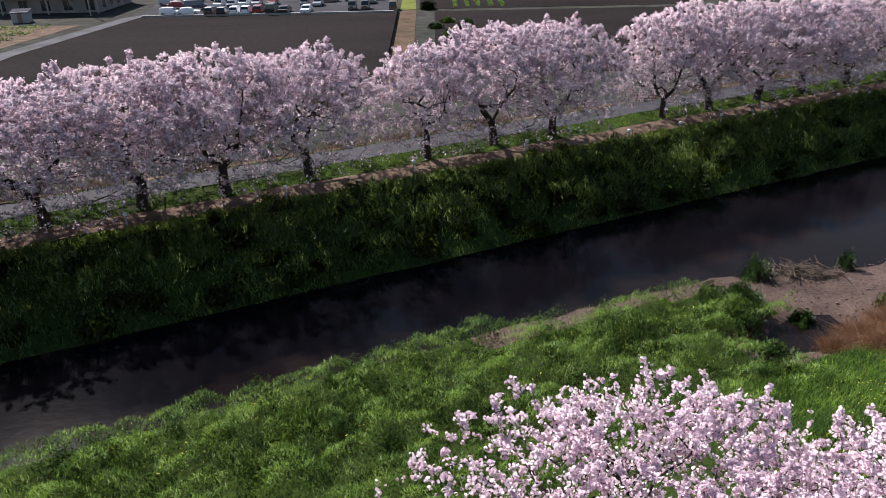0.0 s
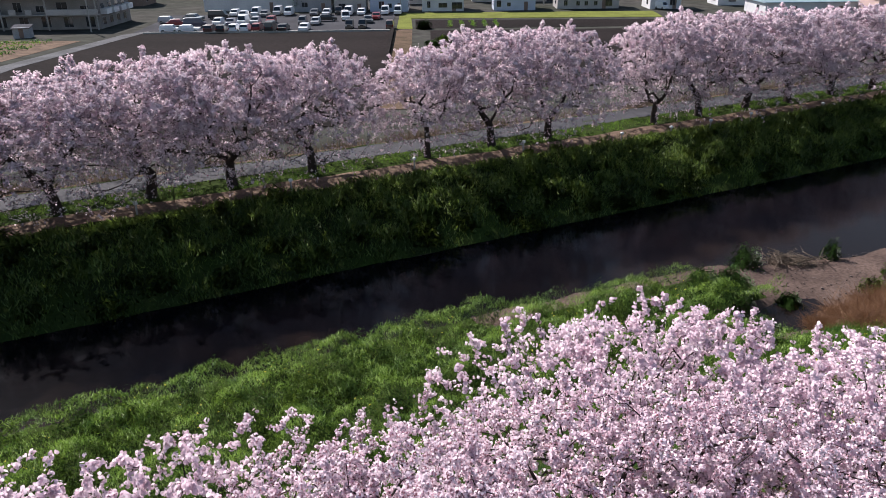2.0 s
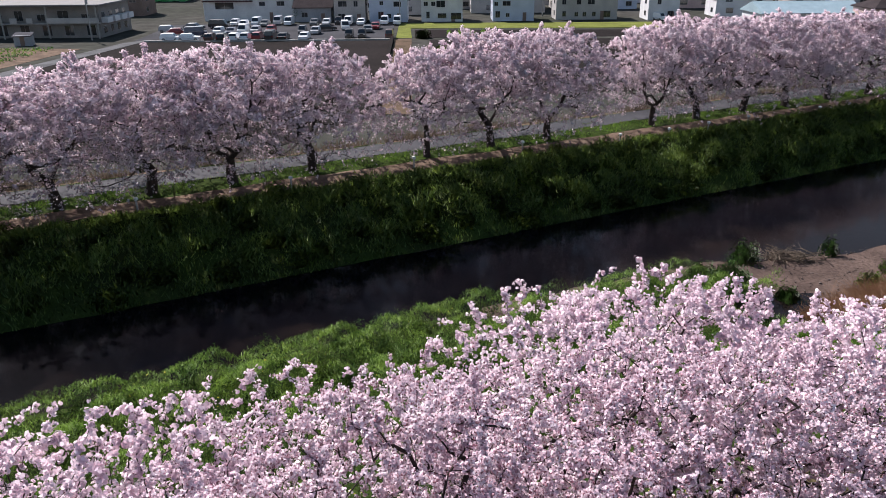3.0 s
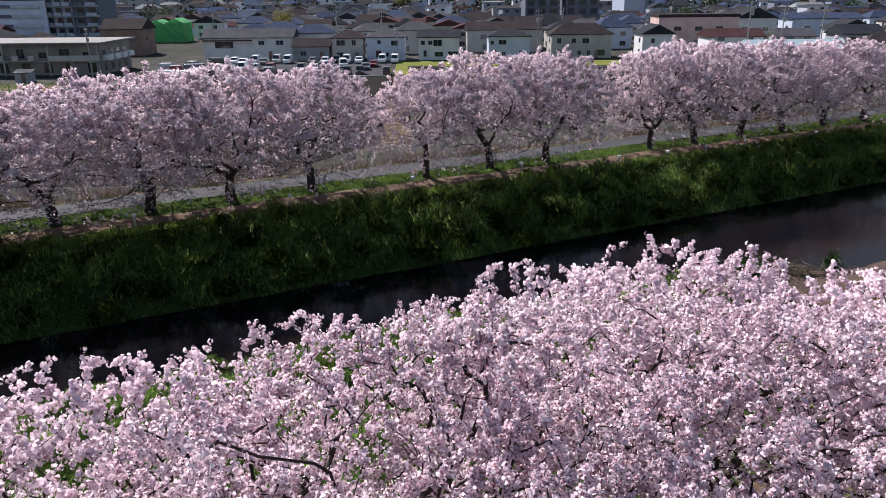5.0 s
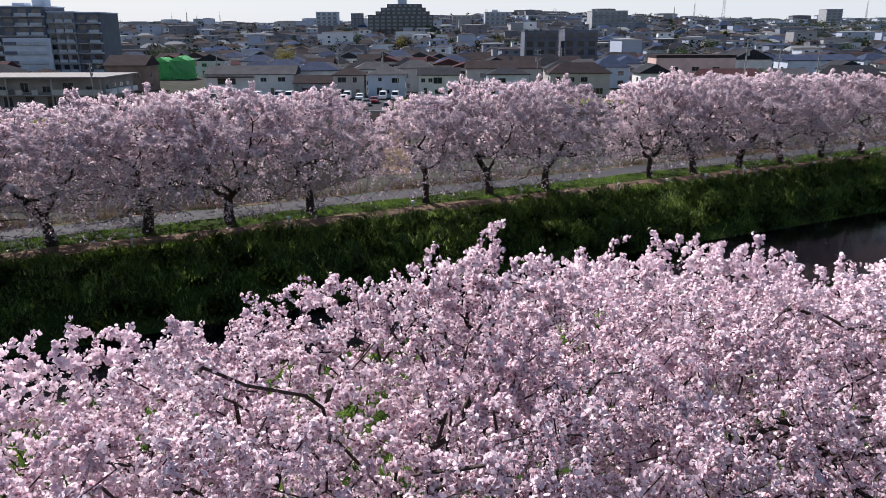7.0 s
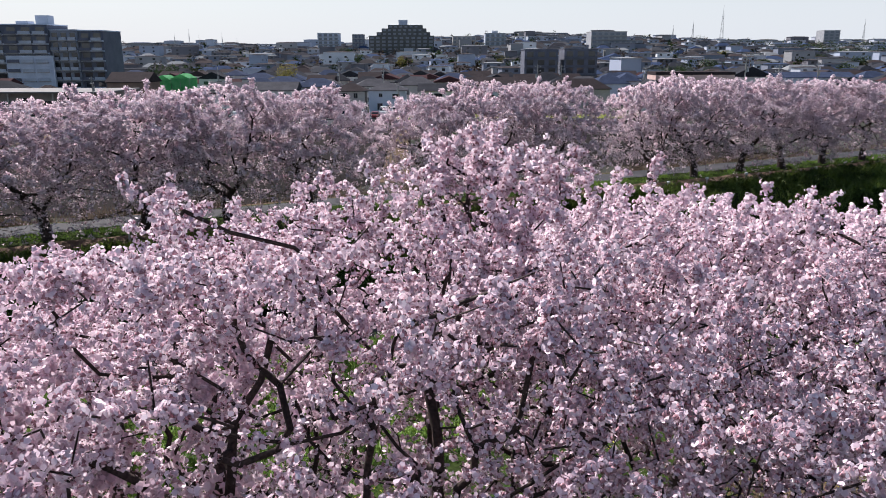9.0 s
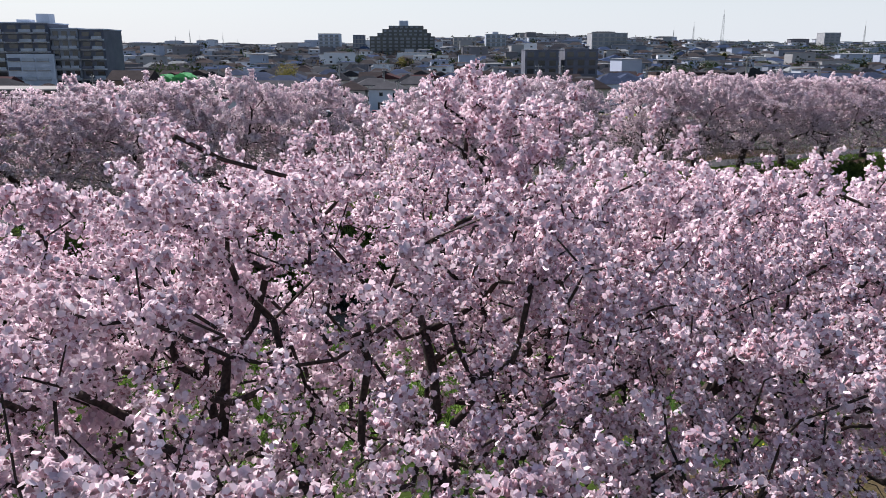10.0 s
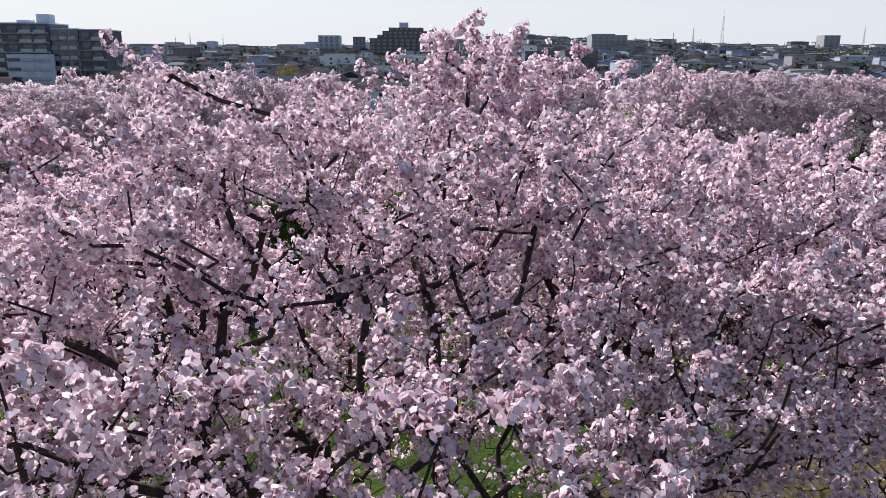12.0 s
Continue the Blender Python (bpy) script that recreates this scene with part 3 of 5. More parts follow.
def leaves(pts, nrm, size, seed):
    """Corner points of lozenge leaves at the given places."""
    rng = np.random.default_rng(seed)
    nrm = nrm + 0.55 * unit(rng, len(pts))
    nrm /= np.linalg.norm(nrm, axis=1, keepdims=True)
    e1, e2 = frames_of(nrm)
    th = rng.uniform(0, 6.28, (len(pts), 1))
    d1, d2 = e1 * np.cos(th) + e2 * np.sin(th), e2 * np.cos(th) - e1 * np.sin(th)
    s = size * rng.uniform(0.6, 1.3, (len(pts), 1))
    return np.stack([pts - d1 * s, pts + d2 * s * 0.45, pts + d1 * s, pts - d2 * s * 0.45], 1)


def on_ground(u, v, lift=0.0):
    x, y = world_xy(u, v)
    return np.stack([x, y, ground_height(x, y) + lift], -1)


def scatter(seed, n, u0, u1, v0, v1, keep=None):
    rng = np.random.default_rng(seed)
    u, v = rng.uniform(u0, u1, n), rng.uniform(v0, v1, n)
    if keep is not None:
        k = keep(u, v, rng)
        u, v = u[k], v[k]
    return u, v


def bank_edge(u, v):
    """How far inside the near weeds a place lies: 1 well inside, 0 outside."""
    top = 25.35 - 1.7 * smooth(12, 20, u) - 3.4 * smooth(23, 29.5, u) + 0.25 * lumps(u, v * 0, 3.0)
    low = -20 + 39.4 * smooth(21.5, 25.0, u)
    return smooth(-0.15, 0.35, top - v) * smooth(-0.2, 0.4, v - low) * (1 - smooth(28.2, 29.2, u))


def tussocks(u, v, size, seed):
    """Rounded humps packed side by side: 0 between them, 1 on their tops."""
    cu, cv = np.floor(u / size), np.floor(v / size)
    best = np.full(np.shape(u), 9.0)
    for i in (-1, 0, 1):
        for j in (-1, 0, 1):
            gu, gv = cu + i, cv + j
            ru, rv = np.abs(np.sin(gu * 127.1 + gv * 311.7 + seed) * 437.5) % 1.0, np.abs(np.sin(gu * 269.5 + gv * 183.3 + seed) * 437.5) % 1.0
            best = np.minimum(best, np.hypot(u / size - gu - ru, v / size - gv - rv))
    return np.sqrt(np.clip(1 - (best / 0.78) ** 2, 0, 1))


def mound_height(u, v):
    return 0.05 + 0.85 * tussocks(u, v, 1.35, 0.4) * (0.7 + 0.4 * lumps(u, v, 4.0, 2.0)) + 0.25 * tussocks(u, v, 0.6, 3.0) + 0.45 * np.clip(lumps(u, v, 2.9, 0.7), 0, 1)


def mound_normals(height, u, v, seed, steep=1.2):
    """Which way the surface of the mounds faces at each place, a little uneven."""
    e = 0.08
    du, dv = (height(u + e, v) - height(u - e, v)) / (2 * e), (height(u, v + e) - height(u, v - e)) / (2 * e)
    nx, ny = world_xy(-steep * du, -steep * dv)
    n = np.stack([nx, ny, np.ones(len(u))], -1)
    n = n / np.linalg.norm(n, axis=1, keepdims=True) + 0.5 * unit(np.random.default_rng(seed), len(u))
    return n / np.linalg.norm(n, axis=1, keepdims=True)


def bank_mound(u, v):
    """Height of the rank growth on the far bank."""
    return (0.12 + 1.0 * tussocks(u, v, 1.9, 1.2) + 0.4 * tussocks(u, v, 0.8, 4.4) + 0.5 * np.clip(lumps(u, v, 4.2, 1.2), 0, 1)) * smooth(32.8, 34.5, v) * smooth(40.7, 38.4, v)


def shrub(name, u, v, radius, height, n, size, mat, seed, label, category, stems=None, group=""):
    """A leafy clump: leaves thick over an uneven dome, on a few stems."""
    rng = np.random.default_rng(seed)
    d = unit(rng, n)
    d[:, 2] = np.abs(d[:, 2])
    r = rng.uniform(0.35, 1.0, n) ** 0.5 * (1 + 0.18 * np.sin(5 * np.arctan2(d[:, 1], d[:, 0]) + seed) + 0.12 * np.sin(9 * d[:, 2] + seed))
    p = d * r[:, None] * (radius, radius, height)
    x, y = world_xy(u, v)
    z = float(ground_height(x, y))
    if name == "weed_clump":
        soft = d + 0.35 * unit(rng, n) + (0, 0, 0.55)
        return leaves(p, d, size, seed) + (x, y, z - 0.03), soft / np.linalg.norm(soft, axis=1, keepdims=True)
    ob = thing(name, (x, y, z - 0.03), 0, label=label, category=category, group=group)
    part("foliage", array_mesh("foliage", leaves(p, d, size, seed).reshape(-1, 3), np.arange(n * 4), 4, mat, np.repeat(d + (0, 0, 0.5), 4, 0)), None, ob)
    for i in range(4):
        a = i * 1.57 + seed
        part("stem", rod(bmesh.new(), (0, 0, 0), (radius * 0.5 * math.cos(a), radius * 0.5 * math.sin(a), height * 0.75), 0.02, 0.008, 5), WOOD, ob)
    return ob


inside = lambda u, v, rng: rng.uniform(0, 1, len(u)) < bank_edge(u, v)
u, v = scatter(3, 240000, -18, 30, 14, 25.4, lambda u, v, rng: inside(u, v, rng) & (rng.uniform(0, 1, len(u)) < 0.25 + 0.7 * mound_height(u, v)))
p = on_ground(u, v, mound_height(u, v) * np.random.default_rng(4).uniform(0.7, 1, len(u)))
blades("weed_grass", GRASS_LIGHT, p, 0.14, 0.026, 1.2, 5, "fresh green grass and weeds on the near river bank", "grass", mound_normals(mound_height, u, v, 31))
u, v = scatter(6, 60000, -18, 30, 14, 25.2, lambda u, v, rng: inside(u, v, rng) & (rng.uniform(0, 1, len(u)) < np.clip(0.25 + 0.9 * lumps(u, v, 2.4, 0.7), 0.05, 1)))
p = on_ground(u, v, mound_height(u, v) * np.random.default_rng(7).uniform(0.3, 1.15, len(u)))
up = np.tile([[0.0, 0.0, 0.8]], (len(p), 1))
tagged(new("weed_leaves", array_mesh("weed_leaves", leaves(p, up, 0.055, 8).reshape(-1, 3), np.arange(len(p) * 4), 4, HERB, np.repeat(mound_normals(mound_height, u, v, 32), 4, 0))), "dark broad-leaved weeds in low mounds on the near bank", "weeds", kind="stuff")
u, v = scatter(9, 200000, -24, 72, 33.0, 40.75, lambda u, v, rng: rng.uniform(0, 1, len(u)) < np.clip(0.3 + 1.1 * lumps(u, v, 3.2, 1.2), 0.12, 1))
p = on_ground(u, v, bank_mound(u, v) * np.random.default_rng(10).uniform(0.6, 1, len(u)))
blades("bank_grass", GRASS_DARK, p, 0.30, 0.06, 1.0, 11, "tall dark green grass on the far river bank", "grass", mound_normals(bank_mound, u, v, 33))
u, v = scatter(12, 45000, -30, 85, 33.3, 40.4, lambda u, v, rng: rng.uniform(0, 1, len(u)) < np.clip(0.2 + lumps(u, v, 4.0, 2.2), 0.03, 1))
p = on_ground(u, v, 0.1 + bank_mound(u, v) * np.random.default_rng(13).uniform(0.3, 1.05, len(u)))
up = np.tile([[0.0, 0.0, 0.7]], (len(p), 1))
tagged(new("bank_weeds", array_mesh("bank_weeds", leaves(p, up, 0.10, 14).reshape(-1, 3), np.arange(len(p) * 4), 4, GRASS_DARK, np.repeat(mound_normals(bank_mound, u, v, 34), 4, 0))), "leafy weeds among the grass of the far bank", "weeds", kind="stuff")
u, v = scatter(15, 38000, -26, 75, 42.2, 45.1, lambda u, v, rng: rng.uniform(0, 1, len(u)) < np.clip(0.4 + 1.0 * lumps(u, v, 3.3, 4.0), 0.05, 1) * smooth(42.3, 43.2, v + 0.3 * lumps(u, v, 2.0)))
blades("verge_grass", GRASS_LIGHT, on_ground(u, v), 0.16, 0.04, 0.8, 16, "short green grass under the far cherry trees", "grass")
u, v = scatter(17, 42000, -32, 85, 47.9, 52, lambda u, v, rng: rng.uniform(0, 1, len(u)) < np.clip(0.5 + lumps(u, v, 5.0, 1.0), 0.08, 1))
blades("dead_grass", STRAW_BLADE, on_ground(u, v), 0.75, 0.05, 0.6, 18, "dry brown grass on the back of the levee", "grass")
u, v = scatter(19, 50000, -16, 34, -5, 17, lambda u, v, rng: rng.uniform(0, 1, len(u)) < np.clip(0.05 + 1.0 * lumps(u, v, 3.6, 3.0) + 0.6 * smooth(7, 12, v), 0.02, 1))
blades("levee_grass", HERB, on_ground(u, v), 0.26, 0.04, 0.8, 20, "patchy green grass under the near cherry trees", "grass")
u, v = scatter(27, 34000, 19, 48, 8.5, 16.2, lambda u, v, rng: rng.uniform(0, 1, len(u)) < smooth(16.3, 15.2, v))
blades("meadow_grass", GRASS_LIGHT, on_ground(u, v), 0.3, 0.045, 0.9, 28, "bright yellow-green meadow grass beside the reeds", "grass")
u, v = scatter(21, 9000, -16, 44, 3, 14.3, lambda u, v, rng: (lumps(u, v, 6.0, 5.0) > 0.25) | (u > 26))
p = on_ground(u, v, np.random.default_rng(22).uniform(0.3, 0.6, len(u)))
tagged(new("rape_flowers", array_mesh("rape_flowers", leaves(p, np.tile([[0.0, 0.0, 1.0]], (len(p), 1)), 0.035, 23).reshape(-1, 3), np.arange(len(p) * 4), 4, RAPE)), "small yellow rape flowers on thin stalks in the grass", "flowers", kind="stuff")
u, v = scatter(24, 700, -20, 28, 19, 24.5, lambda u, v, rng: inside(u, v, rng) & (lumps(u, v, 5.0, 2.0) > 0.3))
p = on_ground(u, v, np.random.default_rng(25).uniform(0.6, 0.9, len(u)))
tagged(new("rape_flowers", array_mesh("rape_flowers", leaves(p, np.tile([[0.0, 0.0, 1.0]], (len(p), 1)), 0.05, 26).reshape(-1, 3), np.arange(len(p) * 4), 4, RAPE)), "sparse yellow flowers among the river bank weeds", "flowers", kind="stuff")

clumps = random.Random(8)


def clump_field(name, mat, spots, n, size, seed, label):
    """Many leafy clumps in one mesh."""
    both = [shrub("weed_clump", cu, cv, r, h, n, size, mat, seed + i, "", "") for i, (cu, cv, r, h) in enumerate(spots)]
    co, soft = np.concatenate([q[0] for q in both]), np.concatenate([q[1] for q in both])
    return tagged(new(name, array_mesh(name, co.reshape(-1, 3), np.arange(len(co) * 4), 4, mat, np.repeat(soft, 4, 0))), label, "weeds", kind="stuff")


near_spots = [(clumps.uniform(-18, 28), clumps.uniform(16.5, 24.9), clumps.uniform(0.35, 0.95), clumps.uniform(0.55, 1.25)) for i in range(230)]
near_spots = [q for q in near_spots if bank_edge(np.array([q[0]]), np.array([q[1]]))[0] > 0.9]
clump_field("weed_clumps", HERB, near_spots[::2], 330, 0.052, 1, "dark green leafy weed clumps on the near river bank")
clump_field("weed_clumps", GRASS_LIGHT, near_spots[1::2], 330, 0.052, 200, "fresh green leafy weed clumps on the near river bank")
far_spots = [(clumps.uniform(-22, 70), 33.3 + 7.2 * clumps.random() ** 0.9, clumps.uniform(0.5, 1.3), clumps.uniform(0.5, 1.1)) for i in range(170)]
clump_field("bank_clumps", GRASS_DARK, far_spots, 260, 0.12, 400, "dark green grassy clumps on the far river bank")
# sunlit patches of the bank, painted by clumps in the lighter leaf colour
lit_spots = [(clumps.uniform(14, 75), 35 + 5.0 * clumps.random(), clumps.uniform(0.5, 1.2), clumps.uniform(0.5, 1.0)) for i in range(105)]
clump_field("bank_clumps", GRASS_LIGHT, lit_spots, 230, 0.10, 700, "grassy clumps on the far river bank, coloured bright as if sunlit")
for cu, cv, r, h, n, name in ((29.8, 23.2, 0.95, 1.25, 1500, "leafy green bush on the gravel bar"), (34.9, 21.8, 0.55, 1.1, 800, "small upright green bush on the gravel bar"),
                              (28.6, 19.2, 0.7, 0.7, 1500, "low green tuft at the edge of the inlet"), (23.4, 16.3, 0.9, 1.1, 1300, "dark green bush beside the inlet"),
                              (33.0, 17.9, 0.8, 0.8, 900, "green tuft beside dry reeds"), (35.6, 18.6, 0.7, 0.8, 700, "green tuft beside dry reeds"),
                              (26.6, 20.6, 1.1, 1.1, 1700, "dark green bush at the tip of the weed bank"), (27.4, 21.9, 1.0, 1.0, 1500, "dark green bush at the tip of the weed bank"),
                              (25.4, 19.8, 1.0, 0.9, 1400, "dark green bush overhanging the inlet"), (26.0, 22.4, 0.9, 0.9, 1300, "leafy green bush on the weed bank")):
    shrub("bush", cu, cv, r, h, n, 0.075, HERB if "reeds" not in name else GRASS_LIGHT, int(cu * 7), name, "bush", group="bushes by the river")


def reed_heap(u, v, radius, height, n, seed):
    rng = np.random.default_rng(seed)
    d = unit(rng, n)
    d[:, 2] = np.abs(d[:, 2]) * 0.8 + 0.1
    base = rng.normal(0, 0.33, (n, 3)) * (radius, radius * 0.7, 0.02)
    ln = rng.uniform(0.5, 1.2, n) * height
    tip = base + d * ln[:, None] * (1.1, 1.1, 0.9)
    side = unit(rng, n) * 0.012
    co = np.stack([base - side, base + side, tip], 1)
    x, y = world_xy(u, v)
    ob = thing("reed_heap", (x, y, float(ground_height(x, y))), 0, label="heap of dry reddish-brown reeds beside the inlet", category="reeds", group="reed heaps")
    part("reed_tangle", array_mesh("reed_tangle", co.reshape(-1, 3), np.arange(n * 3), 3, REED), None, ob)


for i, (cu, cv, r, h) in enumerate(((29.4, 16.4, 1.6, 1.1), (31.4, 16.4, 1.7, 1.3), (33.4, 16.6, 1.6, 1.1), (30.4, 14.8, 1.5, 1.0), (32.6, 15.0, 1.6, 1.1), (28.6, 14.9, 1.4, 0.9), (34.4, 15.4, 1.5, 0.9), (29.6, 13.4, 1.5, 1.0), (31.8, 13.5, 1.6, 1.0), (27.4, 16.2, 1.2, 0.8))):
    reed_heap(cu, cv, r, h, 3200, 40 + i)


def driftwood():
    rng = random.Random(4)
    x, y = world_xy(32.2, 22.4)
    ob = thing("driftwood_pile", (x, y, float(ground_height(x, y))), 0, label="pile of grey-brown driftwood branches on the gravel bar", category="driftwood")
    for i in range(230):
        a, c = rng.uniform(0, 6.28), (rng.gauss(0, 0.8), rng.gauss(0, 0.35), rng.uniform(0.05, 0.5))
        ln, t = rng.uniform(0.4, 1.3), rng.uniform(-0.3, 0.4)
        w = (math.cos(a) * ln / 2, math.sin(a) * ln / 2, t * ln / 2)
        bm = rod(bmesh.new(), [c[k] - w[k] for k in range(3)], [c[k] + w[k] for k in range(3)], rng.uniform(0.012, 0.035), 0.008, 5)
        part("branch", bm, WOOD, ob)


driftwood()


def stones():
    """Cobbles of the gravel bar and the water's edge."""
    rng = np.random.default_rng(61)
    u, v = np.r_[rng.uniform(17, 44, 3600), rng.uniform(-8, 20, 600)], np.r_[rng.uniform(17, 25.5, 3600), rng.normal(25.5, 0.45, 600)]
    ok = (bank_edge(u, v) < 0.3) & (ground_height(*world_xy(u, v)) > -2.75)
    p = on_ground(u[ok], v[ok], 0.01)
    n = len(p)
    ico = np.array([(1, 0, 0), (0, 1, 0), (-1, 0, 0), (0, -1, 0), (0, 0, 1), (0, 0, -1)], float)
    tri = np.array([(0, 1, 4), (1, 2, 4), (2, 3, 4), (3, 0, 4), (1, 0, 5), (2, 1, 5), (3, 2, 5), (0, 3, 5)])
    s = 0.02 + 0.055 * rng.uniform(0, 1, (n, 1)) ** 3
    co = p[:, None] + ico[None] * (s * rng.uniform(0.7, 1.4, (n, 3)) * (1, 1, 0.6))[:, None] * rng.uniform(0.8, 1.2, (n, 6, 1))
    t = np.arange(n)[:, None, None] * 6 + tri[None]
    return tagged(new("river_stones", array_mesh("river_stones", co.reshape(-1, 3), t.reshape(-1), 3, STONE)), "small brown and grey river stones", "stones", kind="stuff")


stones()


# ---- things on the far levee ----
PALE = surface("pale_wood", (0.45, 0.42, 0.40), (0.33, 0.30, 0.28), 1.5, 15, 0.2, 0.85, 0.3)
def path_light():
    ob = tagged(new("bollard"), "short white path bollard at the edge of the dirt footpath", "bollard", "bollards along the footpath")
    part("post", rod(bmesh.new(), (0, 0, -0.1), (0, 0, 0.62), 0.06, 0.055, 10), PALE, ob, "slim weathered post")
    bm = solid(-0.11, 0.11, -0.11, 0.11, 0.62, 0.8, bevel=0.03)
    part("head", bm, WHITE, ob, "white box head")
    return ob


first_light = path_light()
for i, (x, y) in enumerate(((-8.91, 40.5), (-1.41, 44.6), (6.29, 48.5), (13.95, 51.2), (18.2, 53.1), (21.9, 55.0), (25.9, 57.1), (-17.0, 36.6), (33.5, 60.6), (41.0, 64.2))):
    x, y = x - 0.3, y + 0.6
    m = pose(x, y, float(ground_height(x, y)), 0, 0, 26 + 7 * (i % 3))
    if i:
        copy_thing(first_light, m)
    else:
        first_light.matrix_basis = m


def stake_screen(u0, u1, v):
    ob = thing("stake_screen", (*world_xy(u0, v), 0.0), 26.2, label="row of pale weathered stakes behind the levee path", category="fence")
    rng = random.Random(3)
    for i in range(int((u1 - u0) / 0.32)):
        h = rng.uniform(1.0, 1.5)
        bm = solid(i * 0.32 - 0.06, i * 0.32 + 0.06, -0.03, 0.03, -0.6, h, bevel=0.01)
        part("stake", bm, PALE, ob)
    part("rail", solid(-0.1, u1 - u0, 0.035, 0.08, 0.7, 0.78), PALE, ob)
    return ob


stake_screen(5.2, 8.2, 49.0)
for cu, cv, r, h in ((-6, 49.5, 1.0, 1.4), (-3.6, 50.2, 1.2, 1.5), (2.0, 49.6, 0.8, 1.1), (11.0, 49.4, 0.8, 1.1), (15.5, 49.8, 0.6, 0.9)):
    shrub("bush", cu, cv, r, h, 700, 0.1, EVERGREEN, int(cu * 3 + 40), "dark green shrub behind the levee path", "bush", group="shrubs behind the path")


# ---- town: cars, houses, blocks ----
WALLS = [surface("wall_white", (0.66, 0.66, 0.66), (0.56, 0.56, 0.57), 0.4, 5, 0.06, 0.8, 0.1), surface("wall_cream", (0.43, 0.41, 0.39), (0.36, 0.345, 0.33), 0.4, 5, 0.08, 0.85, 0.1),
         surface("wall_grey", (0.34, 0.35, 0.37), (0.27, 0.28, 0.30), 0.4, 5, 0.08, 0.85, 0.1), surface("wall_blue_grey", (0.50, 0.55, 0.64), (0.43, 0.48, 0.57), 0.4, 5, 0.06, 0.8, 0.1),
         surface("wall_brown", (0.24, 0.17, 0.14), (0.18, 0.13, 0.11), 0.4, 5, 0.1, 0.85, 0.1), surface("wall_pink", (0.60, 0.44, 0.40), (0.5, 0.36, 0.33), 0.4, 5, 0.08, 0.85, 0.1)]
W_WHITE, W_CREAM, W_GREY, W_BLUE, W_BROWN, W_PINK = WALLS
ROOFS = [surface("roof_charcoal", (0.038, 0.04, 0.048), None, 0.5, 5, 0.2, 0.92, 0.3, 0.03), surface("roof_brown", (0.05, 0.041, 0.043), None, 0.5, 5, 0.2, 0.92, 0.3, 0.03),
         surface("roof_blue", (0.05, 0.065, 0.11), None, 0.5, 5, 0.2, 0.92, 0.3, 0.03), surface("roof_red", (0.075, 0.04, 0.043), None, 0.5, 5, 0.2, 0.92, 0.3, 0.03), surface("roof_grey", (0.085, 0.085, 0.095), None, 0.5, 5, 0.15, 0.92, 0.3, 0.03)]
R_DARK, R_BROWN, R_BLUE, R_RED, R_GREY = ROOFS
R_TEAL = surface("roof_teal", (0.30, 0.40, 0.44), (0.25, 0.34, 0.38), 0.5, 5, 0.1, 0.5, 0.2)
FRAME = surface("window_frame_alu", (0.30, 0.30, 0.31), None, 2, 10, 0.1, 0.5, 0.1)
GREEN_NET = leafy("green_net", (0.10, 0.44, 0.16), (0.26, 0.60, 0.32), 0.5)
PAINTS = {"white": (0.75, 0.76, 0.78), "black": (0.012, 0.012, 0.014), "silver": (0.42, 0.43, 0.45), "red": (0.22, 0.015, 0.02), "navy": (0.02, 0.03, 0.07), "grey": (0.12, 0.125, 0.13), "brown": (0.10, 0.05, 0.04), "pale blue": (0.35, 0.45, 0.55)}


def car_paint(name):
    m, nt, ln = nodes_of("car_paint_" + name.replace(" ", "_"))
    out, sh = nt.new("ShaderNodeOutputMaterial"), nt.new("ShaderNodeBsdfPrincipled")
    sh.inputs["Base Color"].default_value, sh.inputs["Roughness"].default_value, sh.inputs["Coat Weight"].default_value = (*PAINTS[name], 1), 0.35, 0.6
    ln.new(sh.outputs[0], out.inputs[0])
    return m


PAINT = {name: car_paint(name) for name in PAINTS}
LAMP_WHITE, LAMP_RED = glassy("headlight_glass", (0.6, 0.6, 0.6)), glassy("tail_light_glass", (0.3, 0.01, 0.01))


